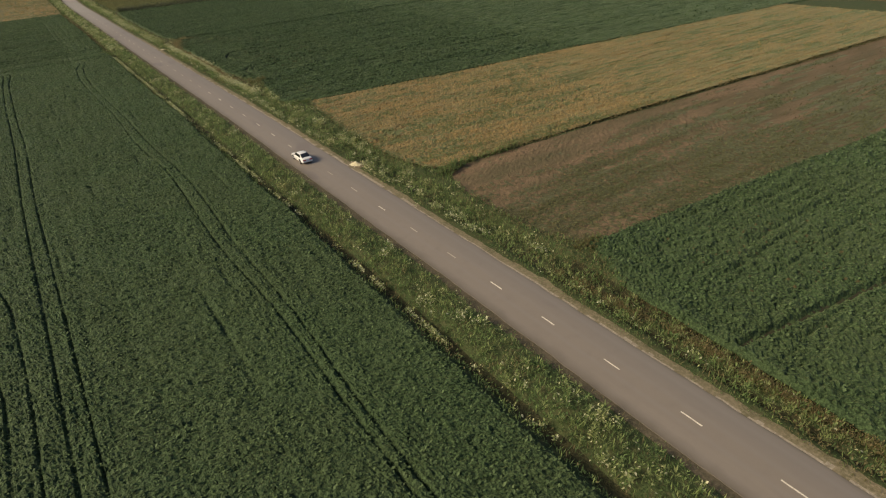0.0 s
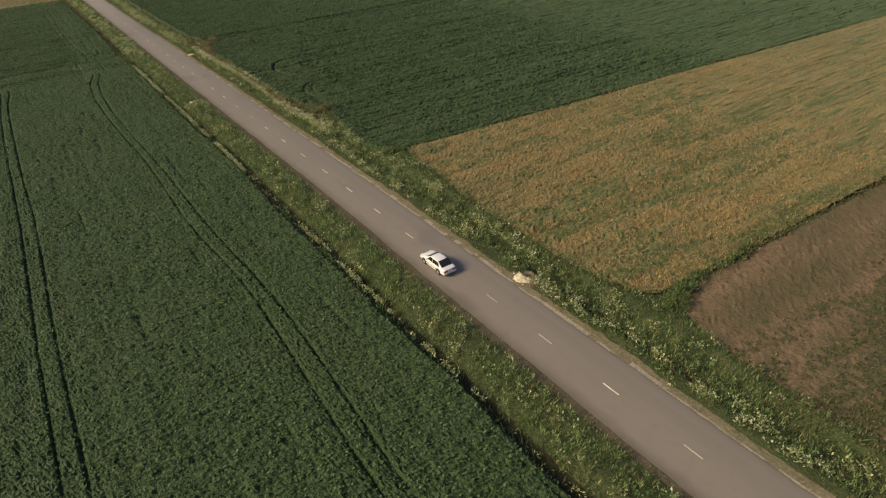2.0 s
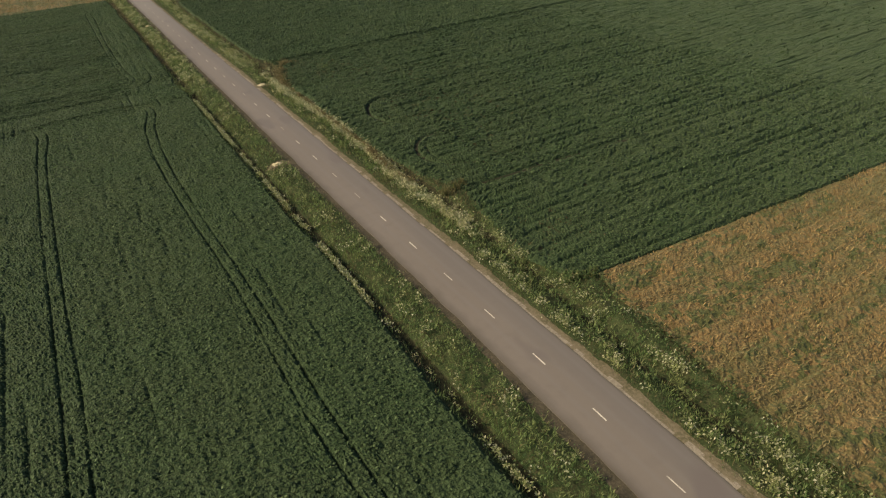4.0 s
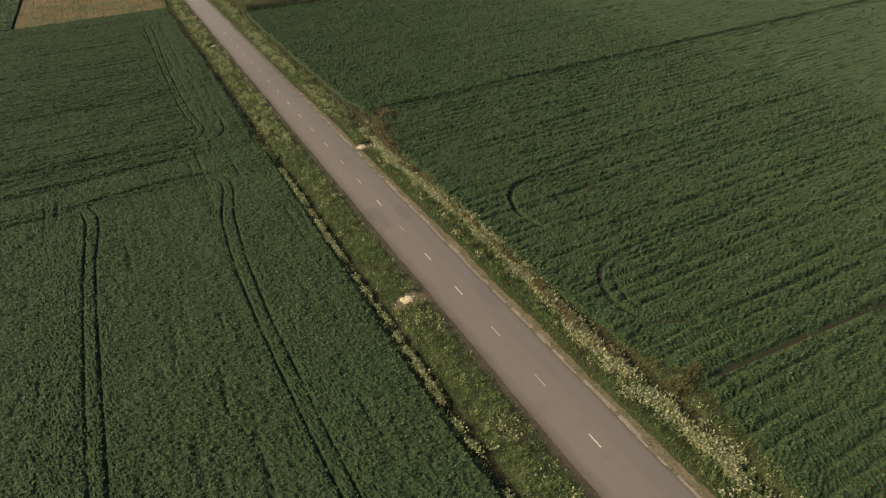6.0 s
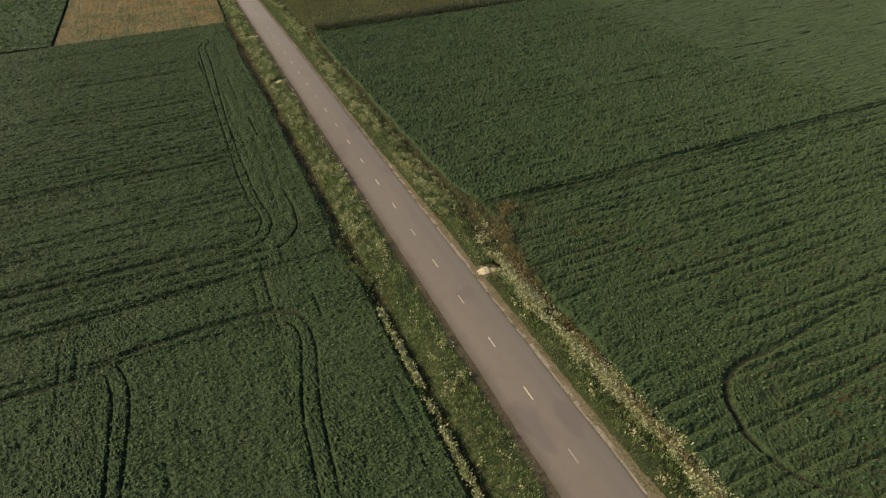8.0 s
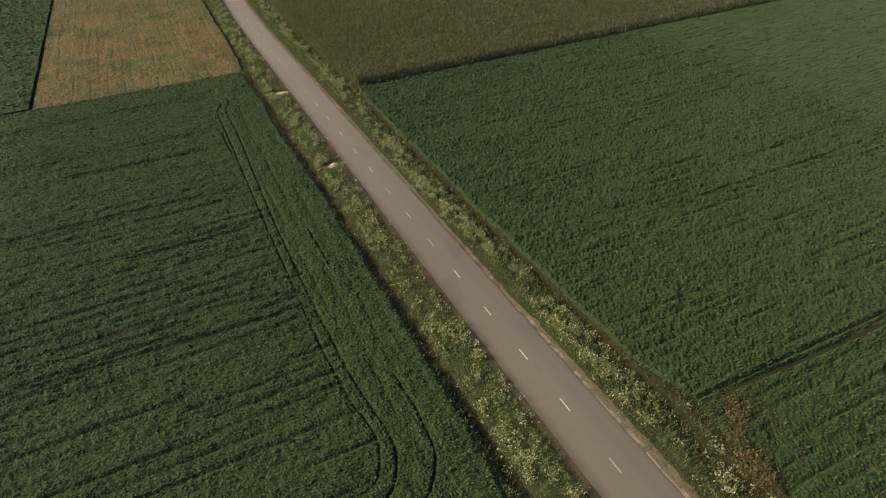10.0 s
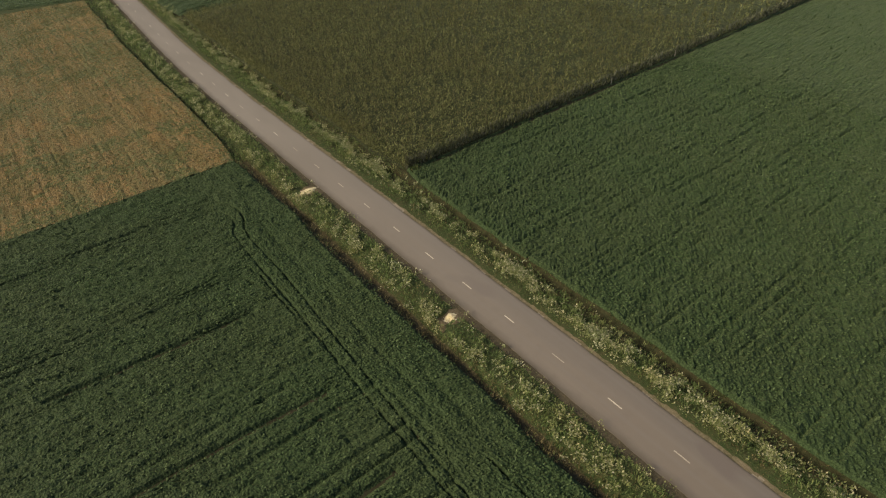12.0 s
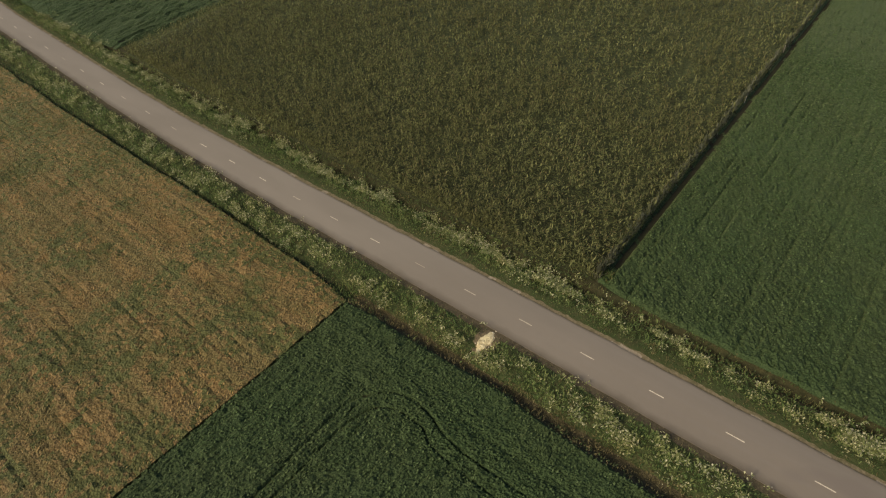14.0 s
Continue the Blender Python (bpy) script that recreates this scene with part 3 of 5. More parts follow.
    Y = ys[:, None] + (1 - f) * skew(X, k0) + f * skew(X, k1)
    Z = canopy(X, Y)
    far = np.clip((dx / np.gradient(d)[None, :]) ** 0.8, 0.12, 1)
    Z = np.where(Z > 0.3 * height, 0.8 * height + (Z - 0.8 * height) * far, Z)
    spread = np.minimum(np.minimum(np.gradient(d)[None, :], dx) / dx, (dx / np.gradient(d)[None, :]) ** 0.7) * np.minimum(np.gradient(ys)[:, None], dy) / dy
    Z = Z * 0.74 + rng.normal(0, 0.09 * max(rough, 0.8), Z.shape) * (0.3 + 0.7 * np.sqrt(spread)) * (Z > 0.3 * height)
    P = np.stack([X, Y, Z], 2).reshape(-1, 3)
    c = len(d)
    i = (np.arange(len(ys) - 1)[:, None] * c + np.arange(c - 1)[None, :]).ravel()
    F = np.stack([i, i + 1, i + c + 1, i + c], 1) if not west else np.stack([i, i + c, i + c + 1, i + 1], 1)
    wide = np.abs(P[F[:, 1], 0] - P[F[:, 0], 0]) + np.abs(P[F[:, 2], 0] - P[F[:, 0], 0]) > 1e-6
    F = F[wide]

    x, y, s = sample_field(west, x_far, y0, y1, k0, k1, [(a, b, e * thin) for a, b, e in (WEST_BANDS if west else EAST_BANDS)], rng)
    s = s * thin ** -0.5
    h = canopy(x, y)
    keep = (h > 0.42 * height) & (rng.random(len(x)) < np.clip(0.35 + 2.6 * (vnoise(x / 0.42, y / 0.42, seed + 51) - 0.3), 0.25, 1))
    x, y, s, h = x[keep], y[keep], s[keep], h[keep]
    n = len(x)
    L = rng.uniform(0.2, 0.36, n) * leaf * s ** 0.6
    az = rng.uniform(0, 6.283, n)
    V = kites(x - 0.4 * L * np.cos(az), y - 0.4 * L * np.sin(az), h * rng.uniform(0.84, 1.06, n), L, L * rng.uniform(0.45, 0.8, n), az, rng.normal(0.12, 0.5, n), rng.uniform(-0.1, 0.25, n), rng)
    mi = np.where(rng.random(n) < dryness(x, y) * 0.75, 2, 1)
    fx, fy = P[F[:, 0], 0], P[F[:, 0], 1]
    parched = rng.random(len(F)) < dryness(fx, fy) * 0.3
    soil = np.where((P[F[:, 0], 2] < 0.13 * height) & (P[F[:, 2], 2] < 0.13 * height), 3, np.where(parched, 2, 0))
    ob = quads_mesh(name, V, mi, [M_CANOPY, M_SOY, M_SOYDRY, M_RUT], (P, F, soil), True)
    return tagged(ob, label, "crop field", "green crop fields", "stuff")


# wheel tracks, pair by pair
WEST_TRACKS = [
    curve([(-18.9, -30), (-18.8, 24), (-18.3, 45), (-18.7, 62), (-18.1, 80), (-17.9, 92), (-18.9, 108), (-18.8, 130), (-19.6, 150), (-19.9, 168), (-19.3, 182), (-18.1, 188.6), (-17.4, 192.3), (-17.5, 194.9), (-18.6, 196.3), (-21.2, 197), (-25.9, 197.2), (-34.8, 197.4), (-37.2, 197.4)]),
    curve([(-17.8, -30), (-17.9, 24), (-17.1, 45), (-17.1, 60), (-16.4, 79), (-16.4, 90), (-17.2, 106), (-17.5, 128), (-18.3, 150), (-18.5, 168), (-17.7, 182), (-16.8, 187.5), (-16.2, 191.1), (-16.2, 194.7), (-17, 197.2), (-18.2, 198.1), (-21.5, 198.7), (-25.7, 198.8), (-30.9, 198.5), (-35, 198.2), (-42, 198.4), (-90, 198.8)]),
    curve([(-35.8, -30), (-35.9, 35), (-36.1, 75), (-36.1, 95), (-35.8, 122), (-35.9, 156), (-35.7, 176), (-35.1, 190.2), (-35.4, 194.7), (-36, 196.3), (-37.3, 196.8), (-44.5, 196.8), (-90, 197)]),
    curve([(-34.2, -30), (-34.3, 33), (-34.5, 74), (-34.6, 94), (-34.2, 120), (-34.5, 143), (-34.4, 176), (-33.6, 189.6), (-33.8, 194), (-34.5, 196.5), (-35.5, 197.8), (-37.1, 197.7)]),
    curve([(-60, 84), (-48, 79), (-41, 72), (-38.9, 65.3), (-38.3, 58.5), (-37.9, 49.7), (-37.8, 42.3), (-37.8, 36.9), (-37.8, -30)]),
    curve([(-60, 66), (-46, 62), (-41, 56.5), (-39.8, 50.4), (-39.5, 45), (-39.5, 38.8), (-39.5, -30)]),
    curve([(-53, -30), (-53, 196)]),
    curve([(-51.5, -30), (-51.6, 197)]),
]
leafy_field("crop_field", "dark green leafy crop field with long wheel tracks along the road", True, -95, 6, 206.6, "y", WEST_TRACKS, [[(-110, 205.6), (-41, 205.5), (-30.8, 205.9), (-22.5, 206)], curve([(-16.4, 196), (-17, 197.2), (-18.2, 198.1), (-21.5, 198.8), (-25.7, 198.9), (-30.9, 198.6), (-34.2, 198.3)]), curve([(-38, 196.8), (-44.5, 196.8), (-90, 197)])], seed=11, rough=0.5, furrow=0.74, square=True, step=0.33, rowlen=1.6, fine_x=((-20.3, -15.6), (-40.2, -33.1)), fine_y=((195.6, 199.6), (204.8, 206.6)))
MID_TRACKS = [
    curve([(-100, 214.6), (-47.5, 214), (-39.3, 213.7), (-33.6, 213.8), (-28.8, 213.6), (-25.7, 213), (-22.8, 211.5), (-20.3, 211.1), (-17.7, 212.6), (-16.2, 215.5), (-16, 218.6), (-16.9, 228), (-17.2, 256), (-16.5, 288), (-16.6, 300), (-15.4, 304.9), (-15.5, 308.4), (-17.3, 310.7), (-19.3, 311.8), (-24.5, 311.9), (-31.4, 311.7), (-40, 312)]),
    curve([(-100, 215.8), (-47.7, 215.1), (-39.4, 214.9), (-33.6, 215), (-28.7, 214.9), (-25.6, 214.3), (-22, 212.9), (-18.9, 213.7), (-17.5, 216.1), (-17.2, 219.1), (-18.2, 228), (-18.4, 256), (-18.2, 288), (-18.1, 301), (-17, 304.1), (-17.1, 307.7), (-18.4, 309.5), (-20.3, 310), (-23, 310.4), (-30, 310.2), (-41.1, 311), (-60, 310.4)]),
    curve([(-60, 294.6), (-36.9, 294.4), (-31.5, 294.1), (-26.7, 293.9), (-23.7, 294.5), (-21.5, 294.7), (-19.6, 293.9), (-18.9, 291.5), (-18.9, 286.8), (-18.7, 281.2)]),
    curve([(-60, 292.9), (-36, 293), (-29.9, 293.2), (-26.2, 293.2), (-22.7, 293.0), (-20.8, 292.2), (-20.3, 290)]),
    curve([(-40, 286.4), (-28.5, 286.2), (-25.7, 286.4), (-22, 286)]),
    curve([(-12.9, 224), (-12.7, 218.2), (-13.2, 213.9), (-14.9, 211.1), (-16.6, 209.9)]),
    curve([(-13.5, 253.6), (-13.3, 244.6)]),
]
leafy_field("crop_field", "dark green leafy crop field with rows across and curved wheel tracks", True, -120, 206.6, 321.7, "x", MID_TRACKS, [curve([(-100, 214.7), (-47.5, 214.1), (-39.3, 213.7), (-33.6, 213.8), (-28.8, 213.6), (-25.7, 213), (-22.8, 211.6)]), [(-110, 270.2), (-49, 270.3), (-36.8, 270.4), (-27.9, 270.1), (-21, 269.6)], [(-44, 286.8), (-29.5, 285.6), (-22, 285.6)], [(-36, 258.2), (-27.7, 257.9), (-20.6, 258)], [(-70, 239.5), (-38, 239.4), (-21, 238.4)], [(-44, 243.8), (-30, 243.7), (-18, 241.2)]], height=0.8, gaps=0.26, seed=12, rough=0.78, furrow=0.3, deep=0.84, drill=0.25, calm=284, step=0.33, pitch=1.9, rowlen=2.2, headland=7.5, fine_x=((-19, -12),), fine_y=((210.5, 216.2), (238, 244.2), (257.3, 258.7), (269.2, 271), (285, 287.2), (292.4, 295.2), (309, 312.6)))


def far_west_field():
    rng = np.random.default_rng(14)
    n = 40000
    x = -rng.uniform(51.6, 150, n)
    y = rng.uniform(322, 520, n)
    keep = ~near_lines(x, y, [curve([(-60, 330), (-62, 350), (-70, 362), (-110, 366)]), curve([(-57, 330), (-59, 354), (-68, 366), (-110, 370)])], 0.5)
    x, y = x[keep], y[keep]
    L = rng.uniform(0.8, 1.3, len(x))
    V = kites(x, y, rng.uniform(0.62, 0.74, len(x)), L, L * 0.6, rng.uniform(0, 6.283, len(x)), rng.normal(0.1, 0.4, len(x)), rng.uniform(-0.1, 0.3, len(x)), rng)
    P = np.array([[-150, 321.8, 0.66], [-51.4, 321.8, 0.66], [-51.4, 520, 0.66], [-150, 520, 0.66]])
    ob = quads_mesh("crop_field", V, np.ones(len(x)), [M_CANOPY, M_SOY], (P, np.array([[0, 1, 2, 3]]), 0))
    tagged(ob, "distant dark green crop field with curved wheel tracks", "crop field", "green crop fields", "stuff")


far_west_field()
leafy_field("crop_field", "green crop field beyond the weedy ripe grain", True, -150, 452, 620, "x", k0=0.3, seed=15, gaps=0.1, step=1.2, thin=0.2)
# east side
leafy_field("crop_field", "dark green crop field beside fallow land", False, 235, 2, 36.9, "x", k1=-0.085, seed=21, lines=[[(9, 18), (40, 13), (120, 4)]], gaps=0.26, rough=0.95, furrow=0.62, deep=0.45, drill=0.24, square=True, step=0.3, rowlen=1.4, headland=4.5, thin=0.7, dry_spots=[(26, 24, 7, 0.12)])
EAST_TRACKS = [
    curve([(80, 172), (40, 173), (23.6, 171.6), (19.9, 171.6), (16.8, 170.2), (15.0, 167.5), (14.3, 163.8), (15.4, 160.1), (18, 157.7), (24, 156.6), (60, 155)]),
    curve([(60, 152), (24, 151.8), (20.8, 151.6), (17.6, 151.4), (15.2, 150.2), (13.3, 147.2), (13.0, 143.7), (14.7, 140.9), (18.0, 139.2), (24, 138.5), (60, 137)]),
    curve([(60, 151), (24, 150.8), (18, 150.4), (16.0, 149.2), (14.7, 146.4), (14.5, 143.2), (16.2, 141.6)]),
    curve([(13, 133.1), (22.9, 132.9), (80, 128)]),
    curve([(16, 165), (40, 166), (75, 161)]),
    curve([(20, 121), (80, 116)]),
]
leafy_field("crop_field", "green crop field with turning tracks and rusty dry patches", False, 175, 109.3, 208.2, "x", EAST_TRACKS, [[(14, 207.7), (30, 206.8), (59, 206.7), (104, 205.9), (180, 204.8)], curve([(23.6, 171.6), (19.9, 171.6), (16.8, 170.2), (15.0, 167.5), (14.3, 163.8), (15.4, 160.1), (18, 157.7)]), curve([(20.8, 151.6), (17.6, 151.4), (15.2, 150.2), (13.3, 147.2), (13.0, 143.7), (14.7, 140.9), (18, 139.2)]), [(13.5, 133.1), (22.9, 132.6), (40, 131)]], k0=-0.083, k1=-0.015, dry_spots=[(12, 203, 4, 1.2), (20, 192, 6, 0.55), (32, 180, 8, 0.25), (25, 146, 5, 0.25), (24, 162, 7, 0.4), (30, 158, 8, 0.3), (14, 119, 4, 0.4)], gaps=0.3, seed=22, rough=0.9, furrow=0.38, deep=0.66, drill=0.24, step=0.36, pitch=1.6, rowlen=2.0, rut=0.24, fine_x=((12.6, 19.5),), fine_y=((204.6, 208.2),))
leafy_field("crop_field", "even green crop field beside tall maize", False, 190, 208.2, 300.5, "x", [curve([(30, 235), (66, 234.8), (108, 237)]), curve([(30, 240.4), (54, 240.2), (110, 241)])], [[(13, 299.9), (60, 300.4), (190, 301.7)], [(13, 299.4), (60, 299.9), (190, 301.2)]], k0=-0.015, k1=0.01, gaps=0.2, seed=23, rough=1.0, furrow=0.5, deep=0.55, square=True, step=0.36, rowlen=1.3)
leafy_field("crop_field", "green crop field beyond the maize", False, 190, 411, 600, "x", [], [[(12, 413), (60, 417)]], k0=0.03, gaps=0.16, seed=24, step=0.8, thin=0.25)


def grain_field(name, label, west, x_far, y0, y1, k0, k1, lean, tracks=(), green=0.3, spots=(), seed=1, faded=0.3):
    """Ripe grain with green weeds in patches."""
    rng = np.random.default_rng(seed)
    x, y, s = sample_field(west, x_far, y0, y1, k0, k1, ((5, 52, 19.0), (52, 80, 8.0), (80, 120, 4.0), (120, 260, 1.8)), rng)
    a, b = (x, y) if west else (y, x)
    row = fnoise(a / 0.8, b / 9, seed + 20)
    drill = vnoise(a / 0.42, b / 11, seed + 22)
    keep = rng.random(len(x)) < np.clip(row * 2.2 + drill * 1.1 - 0.85, 0.1, 1)
    x, y, s = x[keep], y[keep], s[keep]
    flat = near_lines(x, y, tracks, 0.5)
    if west:
        seam = x / 2.7 + 0.25 * vnoise(y / 25, y * 0, seed + 26)
        flat |= (np.abs(seam - np.floor(seam) - 0.5) < 0.055) & (vnoise(np.floor(seam) * 3.1, y / 14, seed + 27) > 0.35)
    def greenness(x, y):
        patch = fnoise(x / (6 if west else 14), y / (6 if west else 2.6), seed + 1) * 0.62 + fnoise(x / 1.5, y / 1.5, seed + 2) * 0.38
        g = np.clip((patch - (0.6 - green * 0.3)) * 11, 0.02, 0.85)
        rim = (left_edge(y) - x) if west else (x - right_edge(y))
        g = np.maximum(g, 0.7 * np.exp(-(rim / (0.3 + 1.2 * vnoise(y / 3, y * 0, seed + 40))) ** 2))
        for cx, cy, rx, ry, amount in spots:
            g = np.maximum(g, amount * np.exp(-((x - cx) / rx) ** 2 - ((y - cy) / ry) ** 2))
        return g

    def paleness(x, y):
        p, q = (x, y) if west else (y, x)
        streak = 0.6 * fnoise(p / 0.9, q / 12, seed + 13) + 0.4 * fnoise(x / 4, y / 4, seed + 12)
        return np.clip(faded + (streak - 0.5) * 6, 0.03, 0.9)

    g = greenness(x, y)
    weed = (rng.random(len(x)) < g) & ~flat
    h = (0.42 + 0.25 * fnoise(x / 1.5, y / 1.5, seed + 4)) * np.where(flat, 0.45, 1.0)
    L = rng.uniform(0.22, 0.5, len(x)) * s ** 0.38
    az = lean + rng.normal(0, 0.6, len(x)) + 4.5 * (fnoise(x / 5, y / 5, seed + 24) - 0.5)
    V = kites(x, y, h * rng.uniform(0.2, 0.8, len(x)), L, L * rng.uniform(0.14, 0.3, len(x)), az, rng.normal(0.5, 0.4, len(x)), rng.uniform(-0.1, 0.3, len(x)), rng)
    pale = flat | (rng.random(len(x)) < paleness(x, y))
    P, F, _ = field_sheet(west, x_far, y0, y1, k0, k1, 0, 0.4, 0.32, 0.05, "y" if west else "x", 3, 0.055, ())
    fx, fy = P[F[:, 0], 0], P[F[:, 0], 1]
    p, q = (fx, fy) if west else (fy, fx)
    thin_row = fnoise(p / 0.8, q / 9, seed + 20) < 0.37
    top = np.where((rng.random(len(F)) < greenness(fx, fy) * 0.9) | (thin_row & (rng.random(len(F)) < 0.3)), 4, np.where((rng.random(len(F)) < paleness(fx, fy)) | near_lines(fx, fy, tracks, 0.5), 5, 0))
    ob = quads_mesh(name, V, np.where(weed, 2, np.where(pale, 3, 1)), [M_STRAWTOP, M_STRAW, M_OLIVE, M_PALESTRAW, M_WEEDTOP, M_PALETOP], (P, F, top), True)
    return tagged(ob, label, "grain field", "ripe grain fields", "stuff")


grain_field("grain_field", "ripe golden grain strip with green weed patches", False, 158, 64.4, 109.2, -0.05, -0.083, 0.4, green=0.18, spots=[(19, 91, 2.2, 1.2, 0.9), (24, 84, 3, 1.5, 0.7), (17, 72, 4, 3, 0.6), (36, 79, 10, 2.2, 0.75), (48, 77, 9, 1.6, 0.7), (26, 76, 6, 1.4, 0.65), (60, 85, 14, 2, 0.6), (78, 80, 14, 1.8, 0.7), (95, 84, 12, 1.8, 0.6), (100, 74, 18, 2.4, 0.65), (130, 82, 14, 3, 0.6)], seed=31, faded=0.26)
grain_field("grain_field", "weedy golden grain field with faint wheel tracks", True, -50.8, 321.8, 449, 0.0, 0.1, 1.2, [curve([(-31.7, 322), (-30.4, 346), (-30.6, 367), (-30.9, 394), (-31, 450)]), curve([(-20.6, 323), (-20, 340), (-20.4, 356)])], green=0.27, spots=[(-38, 408, 12, 16, 0.55), (-12, 376, 3, 9, 0.55), (-22, 382, 6, 3.5, 1.0), (-29, 377, 3, 2, 0.8), (-36, 372, 6, 3, 0.8), (-16, 360.5, 1.6, 1.6, 0.9), (-10.5, 335, 1.4, 9, 0.6), (-40, 400, 9, 5, 0.7), (-15, 397, 5, 12, 0.8), (-27, 420, 12, 8, 0.7), (-20, 440, 14, 9, 0.7)], seed=32, faded=0.56)


def far_stubble():
    rng = np.random.default_rng(33)
    n = 30000
    x, y = rng.uniform(160, 320, n), rng.uniform(20, 260, n)
    L = rng.uniform(0.8, 1.4, n)
    V = kites(x, y, rng.uniform(0.05, 0.2, n), L, L * 0.35, rng.uniform(0, 6.283, n), rng.normal(0.2, 0.2, n), np.zeros(n), rng)
    P = np.array([[176, 20, 0.06], [320, 20, 0.06], [320, 260, 0.06], [176, 260, 0.06]])
    V = V[x > 176]
    ob = quads_mesh("grain_field", V, np.ones(len(V)), [M_STRAWBED, M_STRAW], (P, np.array([[0, 1, 2, 3]]), 0))
    tagged(ob, "distant pale golden stubble field", "grain field", "ripe grain fields", "stuff")


far_stubble()


def fallow_field():
    rng = np.random.default_rng(34)
    x, y, s = sample_field(False, 235, 37.0, 63.8, -0.085, -0.05, ((5, 40, 46.0), (40, 70, 20.0), (70, 120, 8.0), (120, 240, 2.5)), rng)

    def growth(x, y):
        """How far weeds cover the soil: more to the south, in streaks along the drill rows, with a bare reddish patch."""
        return fnoise(x / 16, y / 2.6, 35) * 0.8 + fnoise(x / 3, y / 1.2, 37) * 0.35 - 0.19 + 0.31 * np.clip((58 - y - 0.06 * (x - 14)) / 13, 0, 1) - 0.25 * np.exp(-((x - 24) / 9) ** 2 - ((y - 57) / 4) ** 2)

    g = growth(x, y)
    keep = rng.random(len(x)) < np.clip((g - 0.34) * 3.2, 0.06, 1) * np.clip(fnoise(x / 8, y / 0.9, 36) * 3 - 0.8, 0.15, 1)
    x, y, s, g = x[keep], y[keep], s[keep], g[keep]
    L = rng.uniform(0.12, 0.3, len(x)) * s ** 0.7
    V = kites(x, y, rng.uniform(0.08, 0.24, len(x)), L, L * rng.uniform(0.25, 0.5, len(x)), rng.uniform(0, 6.283, len(x)), rng.normal(0.4, 0.35, len(x)), rng.uniform(-0.1, 0.3, len(x)), rng)
    mi = np.where(rng.random(len(x)) < np.clip((g - 0.36) * 4, 0.08, 0.9), 1, np.where(rng.random(len(x)) < 0.05, 3, np.where(rng.random(len(x)) < 0.15, 4, 2)))
    P, F, _ = field_sheet(False, 235, 37.0, 63.8, -0.085, -0.05, 0, 0.45, 0.08, 0.0, "x", 3, 0.022)
    cover = rng.random(len(F)) < np.clip((growth(P[F[:, 0], 0], P[F[:, 0], 1]) - 0.4) * 4.5, 0.03, 0.85)
    ob = quads_mesh("fallow_field", V, mi, [M_FALLOW, M_FALLOWWEED, M_SOYDRY, M_PALESTRAW, M_RUSTY, M_FALLOWMAT], (P, F, np.where(cover, 5, 0)), True)
    tagged(ob, "bare brown fallow field with thin green weeds", "fallow field", kind="stuff")


fallow_field()


